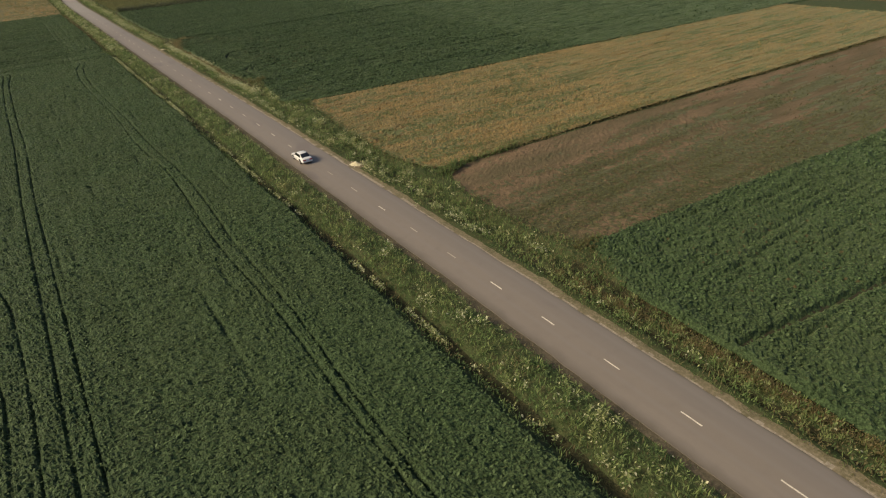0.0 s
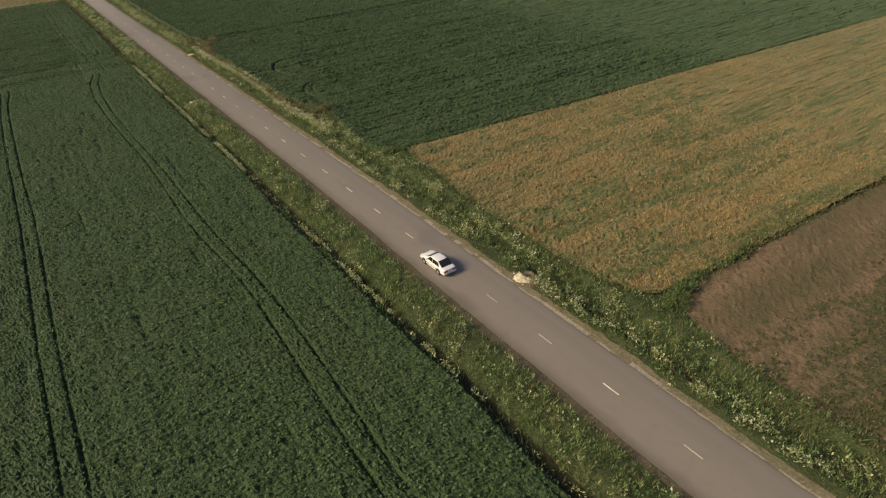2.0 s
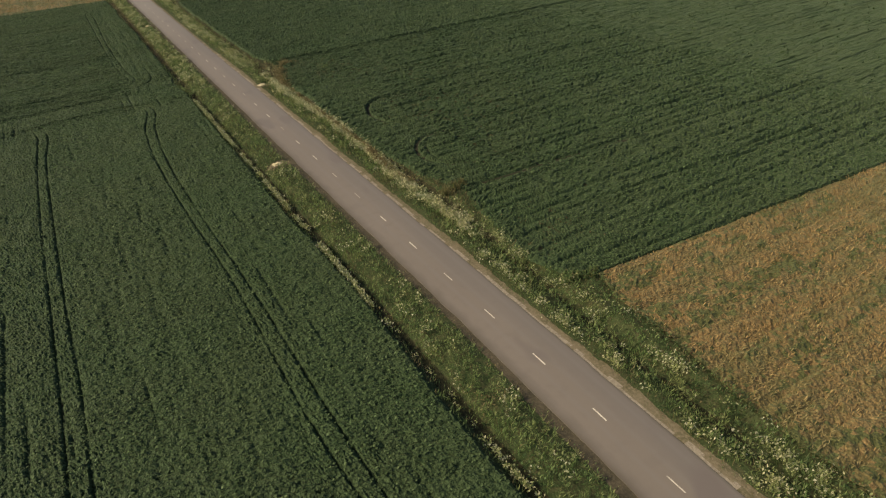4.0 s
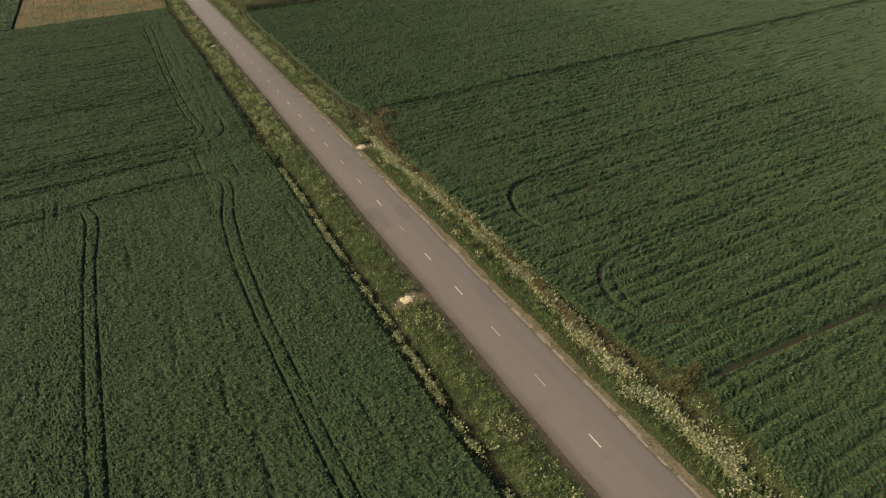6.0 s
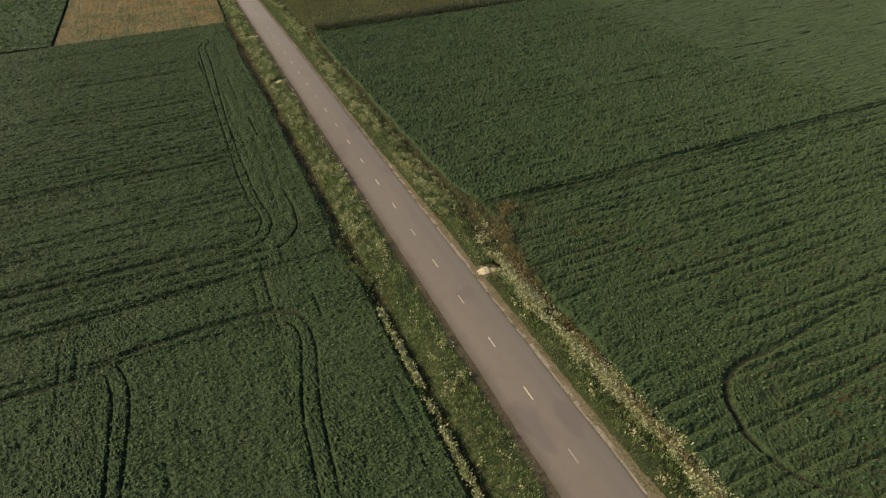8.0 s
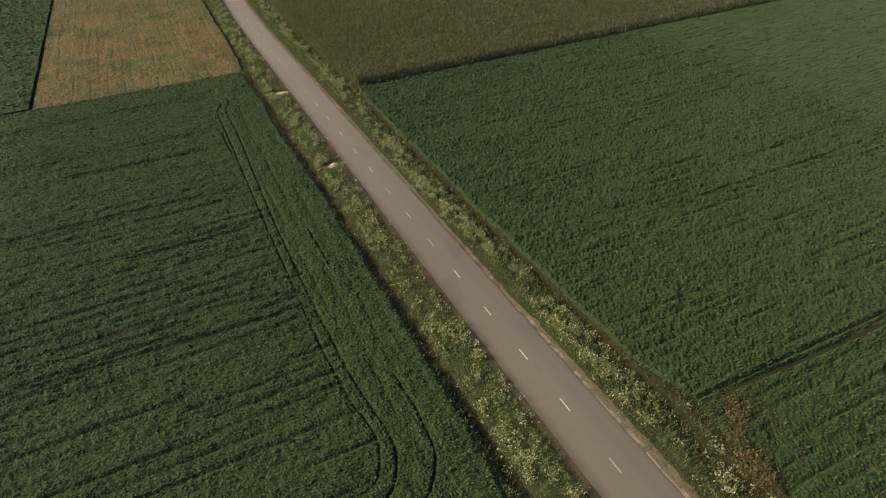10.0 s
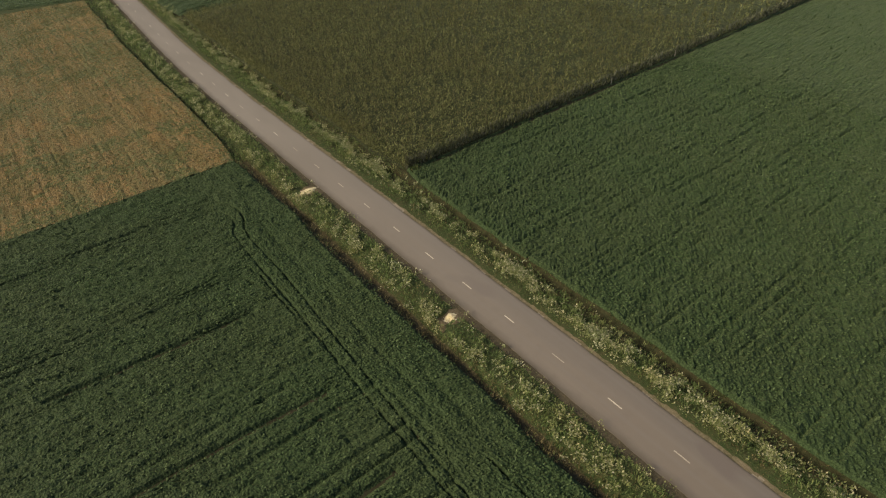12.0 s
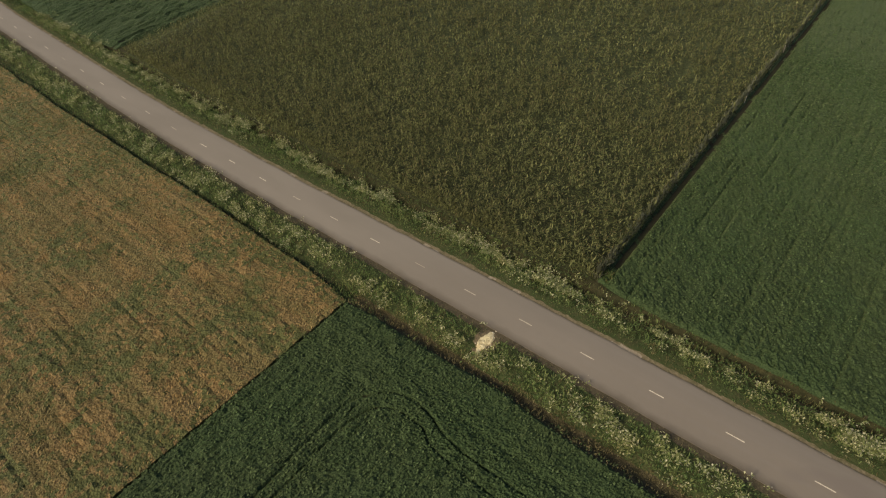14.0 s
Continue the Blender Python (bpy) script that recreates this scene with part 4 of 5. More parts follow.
def maize_field():
    """Tall maize in rows: a mass for stems and lower leaves, its shade put into a near-black colour, arching upper
    leaves and tassels.
    """
    rng = np.random.default_rng(41)
    out, mats = [], []
    for a, b, dens, size in ((5, 48, 3.6, 1.0), (48, 95, 1.6, 1.4), (95, 185, 0.55, 2.2)):
        n = int((b - a) * 116 * dens)
        x, y = rng.uniform(a, b, n), rng.uniform(299, 414, n)
        y = np.round(y / 0.75) * 0.75 + rng.normal(0, 0.1, n)
        ok = (x > right_edge(y) + 0.1) & (y > 300.5 + 0.011 * (x - 12)) & (y < 406 + 0.13 * np.minimum(x - 10, 35))
        x, y = x[ok], y[ok]
        n = len(x)
        tall = 2.1 + 0.4 * fnoise(x / 4, y / 4, 42) + 0.9 * (fnoise(x / 0.8, y / 0.8, 43) - 0.5) + rng.normal(0, 0.24, n)
        tall *= np.clip(0.72 + (x - right_edge(y)) * 0.2, 0.72, 1)
        for k in range(5):
            f = rng.uniform(0.45, 0.95, n)
            L = rng.uniform(0.4, 0.75, n) * size ** 0.5
            out.append(kites(x, y, tall * f, L, L * rng.uniform(0.14, 0.27, n) * size ** 0.4, rng.uniform(0, 6.283, n), rng.normal(0.45, 0.5, n), rng.uniform(-0.1, 0.4, n), rng))
            mats.append(np.where(rng.random(n) < 0.12, 2, 1))
        L = rng.uniform(0.22, 0.36, n) * size ** 0.5
        out.append(kites(x, y, tall * 0.98, L, L * 0.45, rng.uniform(0, 6.283, n), rng.normal(1.1, 0.3, n), np.zeros(n), rng))
        mats.append(np.full(n, 2))
    # lower, paler plants along the road side
    n = 9000
    y = rng.uniform(301, 408, n)
    x = right_edge(y) + 0.1 + 2.6 * rng.random(n) ** 1.3
    L = rng.uniform(0.35, 0.65, n)
    out.append(kites(x, y, (1.1 + 0.3 * (x - right_edge(y))) * rng.uniform(0.45, 1.0, n), L, L * rng.uniform(0.14, 0.26, n), rng.uniform(0, 6.283, n), rng.normal(0.45, 0.5, n), rng.uniform(-0.1, 0.4, n), rng))
    mats.append(np.where(rng.random(n) < 0.1, 2, 1))
    # pale dry stems and leaves standing along the open south edge
    n = 5000
    x = 10 + 170 * rng.random(n) ** 1.5
    L = rng.uniform(0.5, 1.0, n)
    out.append(kites(x, 300.5 + 0.011 * (x - 12) + rng.normal(0, 0.16, n), rng.uniform(0.1, 1.75, n), L, L * rng.uniform(0.1, 0.2, n) * (1 + x / 120), rng.uniform(0, 6.283, n), rng.normal(1.2, 0.3, n), np.zeros(n), rng))
    mats.append(np.where(rng.random(n) < 0.75, 3, 1))
    # low sheet beneath the leaves, coloured as shade, skirted down at its edges
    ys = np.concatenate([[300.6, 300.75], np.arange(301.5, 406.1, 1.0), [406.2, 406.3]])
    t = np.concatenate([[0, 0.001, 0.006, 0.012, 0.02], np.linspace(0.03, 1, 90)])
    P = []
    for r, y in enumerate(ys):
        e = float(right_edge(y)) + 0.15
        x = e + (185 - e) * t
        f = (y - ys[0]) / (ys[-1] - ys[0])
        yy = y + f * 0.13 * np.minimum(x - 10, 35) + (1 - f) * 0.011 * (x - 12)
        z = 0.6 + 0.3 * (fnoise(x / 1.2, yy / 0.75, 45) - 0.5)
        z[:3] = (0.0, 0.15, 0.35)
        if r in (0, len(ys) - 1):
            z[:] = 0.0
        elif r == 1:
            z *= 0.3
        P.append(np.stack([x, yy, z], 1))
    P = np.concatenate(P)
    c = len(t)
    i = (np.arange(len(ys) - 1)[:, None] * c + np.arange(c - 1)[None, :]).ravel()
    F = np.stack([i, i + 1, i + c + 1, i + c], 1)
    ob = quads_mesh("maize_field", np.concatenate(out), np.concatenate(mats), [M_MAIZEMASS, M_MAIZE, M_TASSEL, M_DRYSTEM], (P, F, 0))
    tagged(ob, "tall olive-brown maize field with tassels", "maize field", kind="stuff")


maize_field()


# ---- verges ----
# sand washed down beside the road: x, y, side, shape, half length across and along the road
HEAPS = ((4.5, 74.4, 1, 1, 0.8, 1.0), (5.1, 195.1, 1, 2, 1.35, 0.7), (-5.1, 156.6, -1, 3, 0.8, 0.75), (-5.0, 270.2, -1, 4, 0.9, 0.65), (-4.9, 305.6, -1, 5, 1.6, 0.75))


def off_heaps(x, y):
    ok = np.ones(len(x), bool)
    for hx, hy, hs, hk, hrx, hry in HEAPS:
        ok &= ((x - hx) / (max(1.9, hrx + 0.7) * 0.85)) ** 2 + ((y - hy) / (hry + 0.4)) ** 2 > 1
    return ok



def verge(west, seed):
    """Rank grass and weeds between asphalt and field: clumped, in patches of different growth."""
    rng = np.random.default_rng(seed)
    n = 125000 if west else 160000
    y = rng.uniform(4, 470, n)
    if west:
        u0, u1 = left_edge(y) - 0.1 - road_x(y), np.full(n, -2.8)
    else:
        u0, u1 = np.full(n, 3.2), right_edge(y) + 0.2 - road_x(y)
    u = u0 + (u1 - u0) * rng.random(n)
    x = u + road_x(y)
    lump = fnoise(x / 0.9, y / 1.1, seed + 1)
    pat = fnoise(x / 2.2, y / 4.5, seed)
    near = np.clip(((-3.0 - u) if west else (u - 3.5)) / 1.6, 0, 1)
    ditch = np.exp(-((u + 8.2) / 0.45) ** 2) * (1 - 0.75 * np.clip((y - 318) / 8, 0, 1)) + grain_furrow(u, y) if west else np.maximum(np.exp(-((u - 8.3) / 0.5) ** 2) * (y > 120) * (y < 205), np.maximum(old_ditch(u, y), edge_ditch(u, y)))
    keep = rng.random(n) < np.clip(0.12 + near * 1.1, 0, 1) * (1 - np.where(y > 225, 0.35, 0.8) * ditch) * np.clip(lump * 3.4 - 0.8, 0.15, 1)
    keep &= off_heaps(x, y)
    if not west:
        keep &= ~((y > 140) & (y < 205) & (u > 8.5) & (rng.random(n) < 0.45))
        keep &= ~(((edge_ditch(u, y) > 0.35) | ((u > 9.2) & (y > 210))) & (rng.random(n) < 0.8))
    u, x, y, lump, pat, near, ditch = (a[keep] for a in (u, x, y, lump, pat, near, ditch))
    n = len(x)
    gz = earth_z(u, x, y) - 0.03
    broadleaf = rng.random(n) < np.clip((pat - 0.35) * 2.2, 0.1, 0.7)
    tallness = fnoise(x / 1.6, y / 3.2, seed + 7)
    grow = (0.25 + 0.75 * near) * (0.3 + 1.0 * lump + 1.2 * np.clip(tallness - 0.4, 0, 0.4))
    L = np.where(broadleaf, rng.uniform(0.16, 0.32, n), rng.uniform(0.3, 0.62, n)) * (0.5 + 0.5 * near)
    W = np.where(broadleaf, L * rng.uniform(0.35, 0.6, n), L * rng.uniform(0.08, 0.17, n))
    tilt = np.where(broadleaf, rng.normal(0.4, 0.4, n), rng.normal(0.95, 0.35, n))
    z = gz + np.where(broadleaf, 0.65 * grow * rng.uniform(0.2, 1.0, n), 0.35 * grow * rng.uniform(0, 0.8, n))
    V = kites(x, y, z, L, W, rng.uniform(0, 6.283, n), tilt, rng.uniform(-0.1, 0.3, n), rng)
    brown = np.clip((fnoise(x / 1.7, y / 3.5, seed + 5) - 0.56) * 5, 0, 0.75)
    drychance = 0.05 + 0.55 * (1 - near) ** 1.5 + 0.35 * ditch + 0.55 * brown + (0.55 * (u < -7.2) * (y > 225) * (y < 322) if west else 0)
    if not west:
        drychance += 0.6 * np.exp(-((y - 205) / 6) ** 2) * (u > 6) + 0.4 * ((u > 8.2) & (y > 128) & (y < 200)) + 0.3 * ((u > 7.4) & (u < 8.6) & (y > 208) & (y < 300)) + 0.4 * ((u > 6.1) & (y < 42)) + 0.25 * ((u > 7) & (y >= 40) & (y < 56)) + 0.3 * np.clip((u + road_x(y) - right_edge(y) + 1.2) / 1.2, 0, 1) * (y > 66) * (y < 109)
    dry = rng.random(n) < drychance
    dark = rng.random(n) < np.clip((fnoise(x / 1.6, y / 3.2, seed + 7) - 0.47) * 6 + (0.3 * ((u > -6.5) & (y > 60) & (y < 206)) if west else 0.6 * ((u > 8.5) & (y > 140)) + 0.45 * ((u > 4.2) & (u < 6.6) & (y > 122) & (y < 208))), 0.05, 0.9)
    mi = np.where(dry, 1, np.where(dark, 3, np.where(broadleaf, 2, 0)))
    ob = quads_mesh("verge_grass", V, mi, [M_GRASS, M_DRYGRASS, M_WEED, M_NETTLE])
    tagged(ob, "uneven roadside grass and weeds in the ditch verge", "grass", kind="stuff")


verge(True, 51)
verge(False, 52)


def flowers(west, seed):
    """Umbels and pale seed heads in clumps and drifts along the ditch banks."""
    rng = np.random.default_rng(seed)

    def clump(y, u, need, slope, per, spread):
        """Clumps of flower heads where the drift noise passes need."""
        drift = 0.5 * fnoise(u / 1.3 + 40, y / 4.0, seed) + 0.5 * vnoise(u / 0.8, y / 1.1, seed + 4)
        ok = rng.random(len(y)) < 0.62 * np.clip((drift - need - 0.05) * slope * 2.2, 0.01, 1)
        y, u = y[ok], u[ok]
        k = rng.integers(per[0] * 2, per[1] * 2, len(y))
        r = np.repeat(rng.uniform(0.1, spread * 0.85, len(y)), k)
        y, u = np.repeat(y, k), np.repeat(u, k)
        n = len(y)
        py, pu = y + rng.normal(0, 1, n) * r * 1.4, u + rng.normal(0, 1, n) * r
        L = rng.uniform(0.12, 0.3, n)
        return kites(pu + road_x(py), py, ground_z(pu) + rng.uniform(0.35, 0.85, n), L, L * rng.uniform(0.3, 0.7, n), rng.uniform(0, 6.283, n), rng.normal(0.45, 0.4, n), rng.uniform(-0.2, 0.2, n), rng)

    def span(a, b, n):
        return rng.uniform(a, b, n)

    if west:
        out = [
            clump(span(0, 445, 9000), span(-7.6, -4.0, 9000), 0.54, 6, (2, 9), 0.35),
            clump(span(20, 186, 2000), rng.normal(-8.55, 0.14, 2000), 0.44, 5, (3, 8), 0.2),
            clump(span(118, 194, 2200), rng.normal(-8.6, 0.15, 2200), 0.33, 4, (3, 7), 0.2),
            clump(span(203, 445, 7000), rng.normal(-5.3, 0.9, 7000), 0.47, 5, (2, 9), 0.3),
            clump(span(205, 445, 3600), rng.normal(-6.9, 0.45, 3600), 0.46, 6, (3, 9), 0.3),
        ]
    else:
        ya, yb, yc, yd = span(0, 122, 3800), span(0, 122, 3800), span(122, 215, 3400), span(208, 445, 19000)
        ye, yf = span(0, 445, 6000), span(126, 197, 6000)
        out = [
            clump(ya, 5.2 + rng.normal(0, 0.5, len(ya)), 0.48, 6, (2, 8), 0.3),
            clump(yb, 7.4 + 0.012 * yb + rng.normal(0, 0.6, len(yb)), np.where(yb < 38, 0.62, 0.51), 6, (2, 9), 0.4),
            clump(yc, 6.8 + 0.4 * np.sin(yc / 8) + rng.normal(0, 0.7, len(yc)), 0.5, 5, (2, 9), 0.35),
            clump(yf, 7.5 + 0.4 * np.sin(yf / 8) + rng.normal(0, 0.42, len(yf)), 0.29, 4, (3, 10), 0.35),
            clump(yd, np.interp(yd, [208, 260, 300, 330, 445], [5.8, 6.0, 6.6, 7.2, 7.0]) + 0.3 * np.sin(yd / 11) + rng.normal(0, 0.8, len(yd)), 0.46, 5, (2, 9), 0.3),
            clump(ye, 4.4 + rng.random(len(ye)) * np.minimum(7, right_edge(ye) - road_x(ye) - 4.8), 0.56, 7, (2, 8), 0.3),
        ]
    # leafy tufts among them
    n = 4600
    y = span(4, 450, n)
    u = span(-7.6, -4.1, n) if west else 4.6 + rng.random(n) * np.minimum(3.6, right_edge(y) - road_x(y) - 5)
    k = rng.integers(6, 14, n)
    y, u = np.repeat(y, k), np.repeat(u, k)
    n = len(y)
    r = np.repeat(rng.uniform(0.12, 0.32, len(k)), k)
    az = rng.uniform(0, 6.283, n)
    L = r * rng.uniform(0.9, 1.7, n)
    T = kites(u + road_x(y) + 0.3 * r * np.cos(az), y + 0.3 * r * np.sin(az), ground_z(u) + rng.uniform(0.1, 0.5, n) + r, L, L * rng.uniform(0.1, 0.24, n), az, rng.normal(0.75, 0.35, n), rng.uniform(-0.1, 0.2, n), rng)
    T = T[off_heaps(T[:, 0, 0], T[:, 0, 1])]
    tuft = quads_mesh("grass_tufts", T, np.repeat((rng.random(len(k)) < 0.35).astype(int), k)[:len(T)], [M_GRASS, M_SEED])
    tagged(tuft, "bright yellow-green grass tufts in the verge", "grass", kind="stuff")
    V = np.concatenate(out)
    V = V[off_heaps(V[:, 0, 0], V[:, 0, 1])]
    V = V[west | (V[:, 0, 1] > 38) | (rng.random(len(V)) < 0.08)]
    ob = quads_mesh("wild_flowers", V, (rng.random(len(V)) < (0.66 if west else np.where((V[:, 0, 1] > 124) & (V[:, 0, 1] < 205), 0.4, 0.66))).astype(int), [M_FLOWER, M_SEED])
    tagged(ob, "drifts of cream-white umbel wild flowers in the verge", "wild flowers", kind="stuff")


flowers(True, 61)
flowers(False, 62)


def weed_strip(points, width, tall, count, seed, label, rusty=0.18, size=1.0):
    """Taller weeds along a field boundary."""
    rng = np.random.default_rng(seed)
    p = np.array(points)
    seg = np.hypot(*np.diff(p, axis=0).T)
    count = int(count * 1.5)
    d = rng.random(count) * seg.sum()
    cum = np.concatenate([[0], np.cumsum(seg)])
    x = np.interp(d, cum, p[:, 0]) + rng.normal(0, width, count)
    y = np.interp(d, cum, p[:, 1]) + rng.normal(0, width, count)
    lump = fnoise(x / 1.4, y / 1.4, seed)
    keep = rng.random(count) < np.clip((lump - 0.25) * 2.5, 0.1, 1)
    x, y, lump = x[keep], y[keep], lump[keep]
    n = len(x)
    L = rng.uniform(0.16, 0.4, n) * size
    V = kites(x, y, tall * lump * rng.uniform(0.1, 1.3, n), L, L * rng.uniform(0.2, 0.5, n), rng.uniform(0, 6.283, n), rng.normal(0.5, 0.45, n), rng.uniform(-0.1, 0.3, n), rng)
    ob = quads_mesh("weed_strip", V, np.where(rng.random(n) < rusty, 1, 0), [M_WEED if rusty < 0.5 else M_OLIVE, M_DRYGRASS if rusty < 0.5 else M_RUSTY])
    tagged(ob, label, "weeds", kind="stuff")


def weed_clump(x, y, rx, ry, tall, count, seed, label, rusty=0.15):
    """A bushy clump of rank weeds: leaning stems with leaves along them."""
    rng = np.random.default_rng(seed)
    base = new("weed_clump")
    base.location = (x, y, float(earth_z(x - road_x(y), np.array(float(x)), np.array(float(y)))) if abs(x) < 11 else 0.05)
    tagged(base, label, "weed clump", "weed clumps at field corners")
    k = max(10, count // 14)
    a, r = rng.uniform(0, 6.283, k), np.sqrt(rng.random(k))
    sx, sy = rx * r * np.cos(a), ry * r * np.sin(a)
    high = tall * (1 - 0.55 * r ** 2) * rng.uniform(0.6, 1.15, k)
    lx, ly = sx * 0.35 + rng.normal(0, 0.08, k), sy * 0.35 + rng.normal(0, 0.08, k)
    bm = bmesh.new()
    for i in range(k):
        rings = []
        for f, w in ((-0.12, 0.012), (0.5, 0.009), (1.0, 0.004)):
            cx, cy, cz = sx[i] + lx[i] * max(f, 0) ** 1.5, sy[i] + ly[i] * max(f, 0) ** 1.5, high[i] * f
            rings.append([bm.verts.new((cx + w * math.cos(t), cy + w * math.sin(t), cz)) for t in (0, 2.094, 4.189)])
        for p, q in zip(rings[:-1], rings[1:]):
            for t in range(3):
                bm.faces.new((p[t], p[(t + 1) % 3], q[(t + 1) % 3], q[t]))
        bm.faces.new(rings[-1])
    tagged(part("stems", bm, M_OLIVE, base), kind="stuff")
    i = rng.integers(0, k, count)
    f = rng.uniform(0.15, 1.0, count)
    L = rng.uniform(0.14, 0.36, count) * (1.15 - 0.4 * f)
    V = kites(sx[i] + lx[i] * f ** 1.5, sy[i] + ly[i] * f ** 1.5, high[i] * f, L, L * rng.uniform(0.2, 0.5, count), rng.uniform(0, 6.283, count), rng.normal(0.35, 0.45, count), rng.uniform(-0.1, 0.3, count), rng)
    leaves = quads_mesh("foliage", V, (rng.random(count) < rusty).astype(int), [M_WEED if rusty < 0.5 else M_OLIVE, M_DRYGRASS if rusty < 0.7 else M_RUSTY])
    leaves.parent = base
    tagged(leaves, kind="stuff")


for clump in (
    (12.2, 62.4, 1.3, 1.0, 1.5, 900, 72, "bushy dark green weeds at the corner of the grain field"),
    (14.6, 63.3, 1.2, 0.7, 1.3, 700, 84, "bushy green weeds beside the bare fallow soil"),
    (16.9, 63.9, 0.9, 0.5, 1.1, 420, 85, "small clump of green weeds on the field boundary"),
    (11.2, 36.4, 1.1, 0.9, 1.0, 520, 73, "tall yellowing grass clump at the corner of the fallow field", 0.5),
    (13.2, 36.7, 0.9, 0.6, 0.9, 380, 86, "yellowing weeds between fallow soil and green crop", 0.45),
    (10.2, 110.4, 1.0, 0.8, 1.1, 560, 74, "bushy weeds where grain and green crop meet"),
    (12.4, 109.7, 1.0, 0.6, 0.9, 420, 87, "low green weeds along the edge of ripe grain"),
    (-10.6, 204.3, 1.4, 0.6, 0.9, 460, 75, "tall green weeds at the end of the ditch"),
    (10.1, 133.6, 1.0, 0.8, 1.2, 480, 83, "tall bleached grass clump beside the field ditch", 0.55),
    (12.2, 134.2, 1.2, 0.7, 1.2, 560, 88, "straw-coloured grass clump where a furrow meets the ditch", 0.6),
    (19.2, 196.1, 0.9, 0.7, 1.2, 420, 80, "pale green thistle clump standing in the crop", 0.12),
    (11.0, 299.6, 0.9, 0.6, 1.1, 380, 89, "green weeds at the corner of the maize field", 0.2),
):
    weed_clump(*clump)
weed_strip([(13.5, 64), (60, 62), (128, 58)], 0.26, 0.65, 5200, 71, "rank weeds and dry grass on the strip between grain and fallow", 0.55)
weed_strip([(12, 63.4), (20, 63.8), (26, 63.5)], 0.4, 1.1, 1400, 81, "leafy green weeds where the strip meets the verge", 0.25)


weed_strip([(8.5, 190), (8.7, 195), (10.2, 200.5), (12.6, 206), (15.2, 205.4)], 0.7, 0.9, 4200, 76, "rusty brown dock and dry weeds at a field corner", 0.75)
weed_strip([(8.2, 152), (8.1, 172), (8.4, 192)], 0.22, 0.6, 2200, 77, "dry brownish grass along the field ditch", 0.7)


weed_strip([(5.8, 35), (6.0, 31), (6.3, 27), (6.8, 22), (6.5, 16), (6.3, 6)], 0.36, 0.3, 11000, 78, "rusty dry grass along a shallow ditch", 0.6, 0.6)
weed_strip([(-10, 203.6), (-9.2, 202.3), (-8.5, 200.6), (-8.2, 198.2)], 0.3, 0.7, 900, 79, "bleached dry umbels at the end of the ditch", 0.3)
weed_strip([(8.0, 153), (7.4, 147), (7.2, 142.7), (8.0, 138.5)], 0.35, 0.7, 2200, 82, "rust-brown dry weeds in the field ditch", 0.8)


# ---- heaps of sand over the culverts ----
def sand_heap(x, y, side, seed, rx, ry, label):
    rng = np.random.default_rng(seed)
    base = new("sand_heap")
    z0 = float(earth_z(x - road_x(y), np.array(x), np.array(y)))
    base.location = (x, y, z0)
    tagged(base, label, "sand heap", "sand heaps beside the road")

    def lies(px, py):
        return float(earth_z(x + px - road_x(y + py), np.array(x + px), np.array(y + py))) - z0

    def mound(name, material, cx, ax, ay, high, lift, seedling, text=""):
        bm = bmesh.new()
        rings, n = 13, 40
        prev = None
        for r in range(rings + 1):
            f = r / rings
            ring = []
            for a in range(n):
                t = 6.28318 * a / n
                wob = 0.72 + 0.5 * float(fnoise(np.array(math.cos(t) * 1.6 + seedling), np.array(math.sin(t) * 1.6), 7)) + 0.3 * float(vnoise(np.array(math.cos(t) * 5 + seedling), np.array(math.sin(t) * 5), 8)) * f
                px, py = cx + math.cos(t) * f * ax * wob, math.sin(t) * f * ay * wob
                lump = float(fnoise(np.array(px / 0.3 + seedling * 9), np.array(py / 0.3), 9)) - 0.5
                ring.append(bm.verts.new((px, py, lies(px, py) + high * (1 - f ** 1.6) + 0.12 * lump * (1 - 0.7 * f) + lift - (0.06 + lift) * f ** 6)))
            if prev:
                for a in range(n):
                    bm.faces.new((prev[a], prev[(a + 1) % n], ring[(a + 1) % n], ring[a]))
            prev = ring
        bmesh.ops.remove_doubles(bm, verts=bm.verts[:], dist=0.001)
        return smooth(part(name, bm, material, base, text), 60)

    mound("mound", M_SAND, 0.0, rx, ry, 0.07, 0.11, seed)
    mound("bare_soil", M_BARE, -0.1 * side, max(1.9, rx + 0.7), ry + 0.55, 0.03, 0.06, seed + 20, "trodden brown soil around the sand")
    for k in range(7):
        bm = bmesh.new()
        bmesh.ops.create_icosphere(bm, subdivisions=1, radius=rng.uniform(0.05, 0.12))
        for v in bm.verts:
            v.co *= rng.uniform(0.75, 1.2)
        a, d = rng.uniform(0, 6.283), rng.uniform(0.7, 1.2)
        px, py = math.cos(a) * d * rx, math.sin(a) * d * ry
        bmesh.ops.translate(bm, verts=bm.verts[:], vec=(px, py, lies(px, py) + 0.08))
        part("stone", bm, M_STONE, base)


for hx, hy, hs, hk, hrx, hry in HEAPS:
    sand_heap(hx, hy, hs, hk, hrx, hry, "low heap of pale sand and stones on the grassy verge")


# ---- the car ----
def loft(sections, closed_ends=True):
    """Skin over rings of equal length, each a list of points."""
    bm = bmesh.new()
    rings = [[bm.verts.new(p) for p in s] for s in sections]
    n = len(rings[0])
    for a, b in zip(rings[:-1], rings[1:]):
        for i in range(n):
            bm.faces.new((a[i], a[(i + 1) % n], b[(i + 1) % n], b[i]))
    if closed_ends:
        bm.faces.new(rings[0])
        bm.faces.new(rings[-1])
    return bm


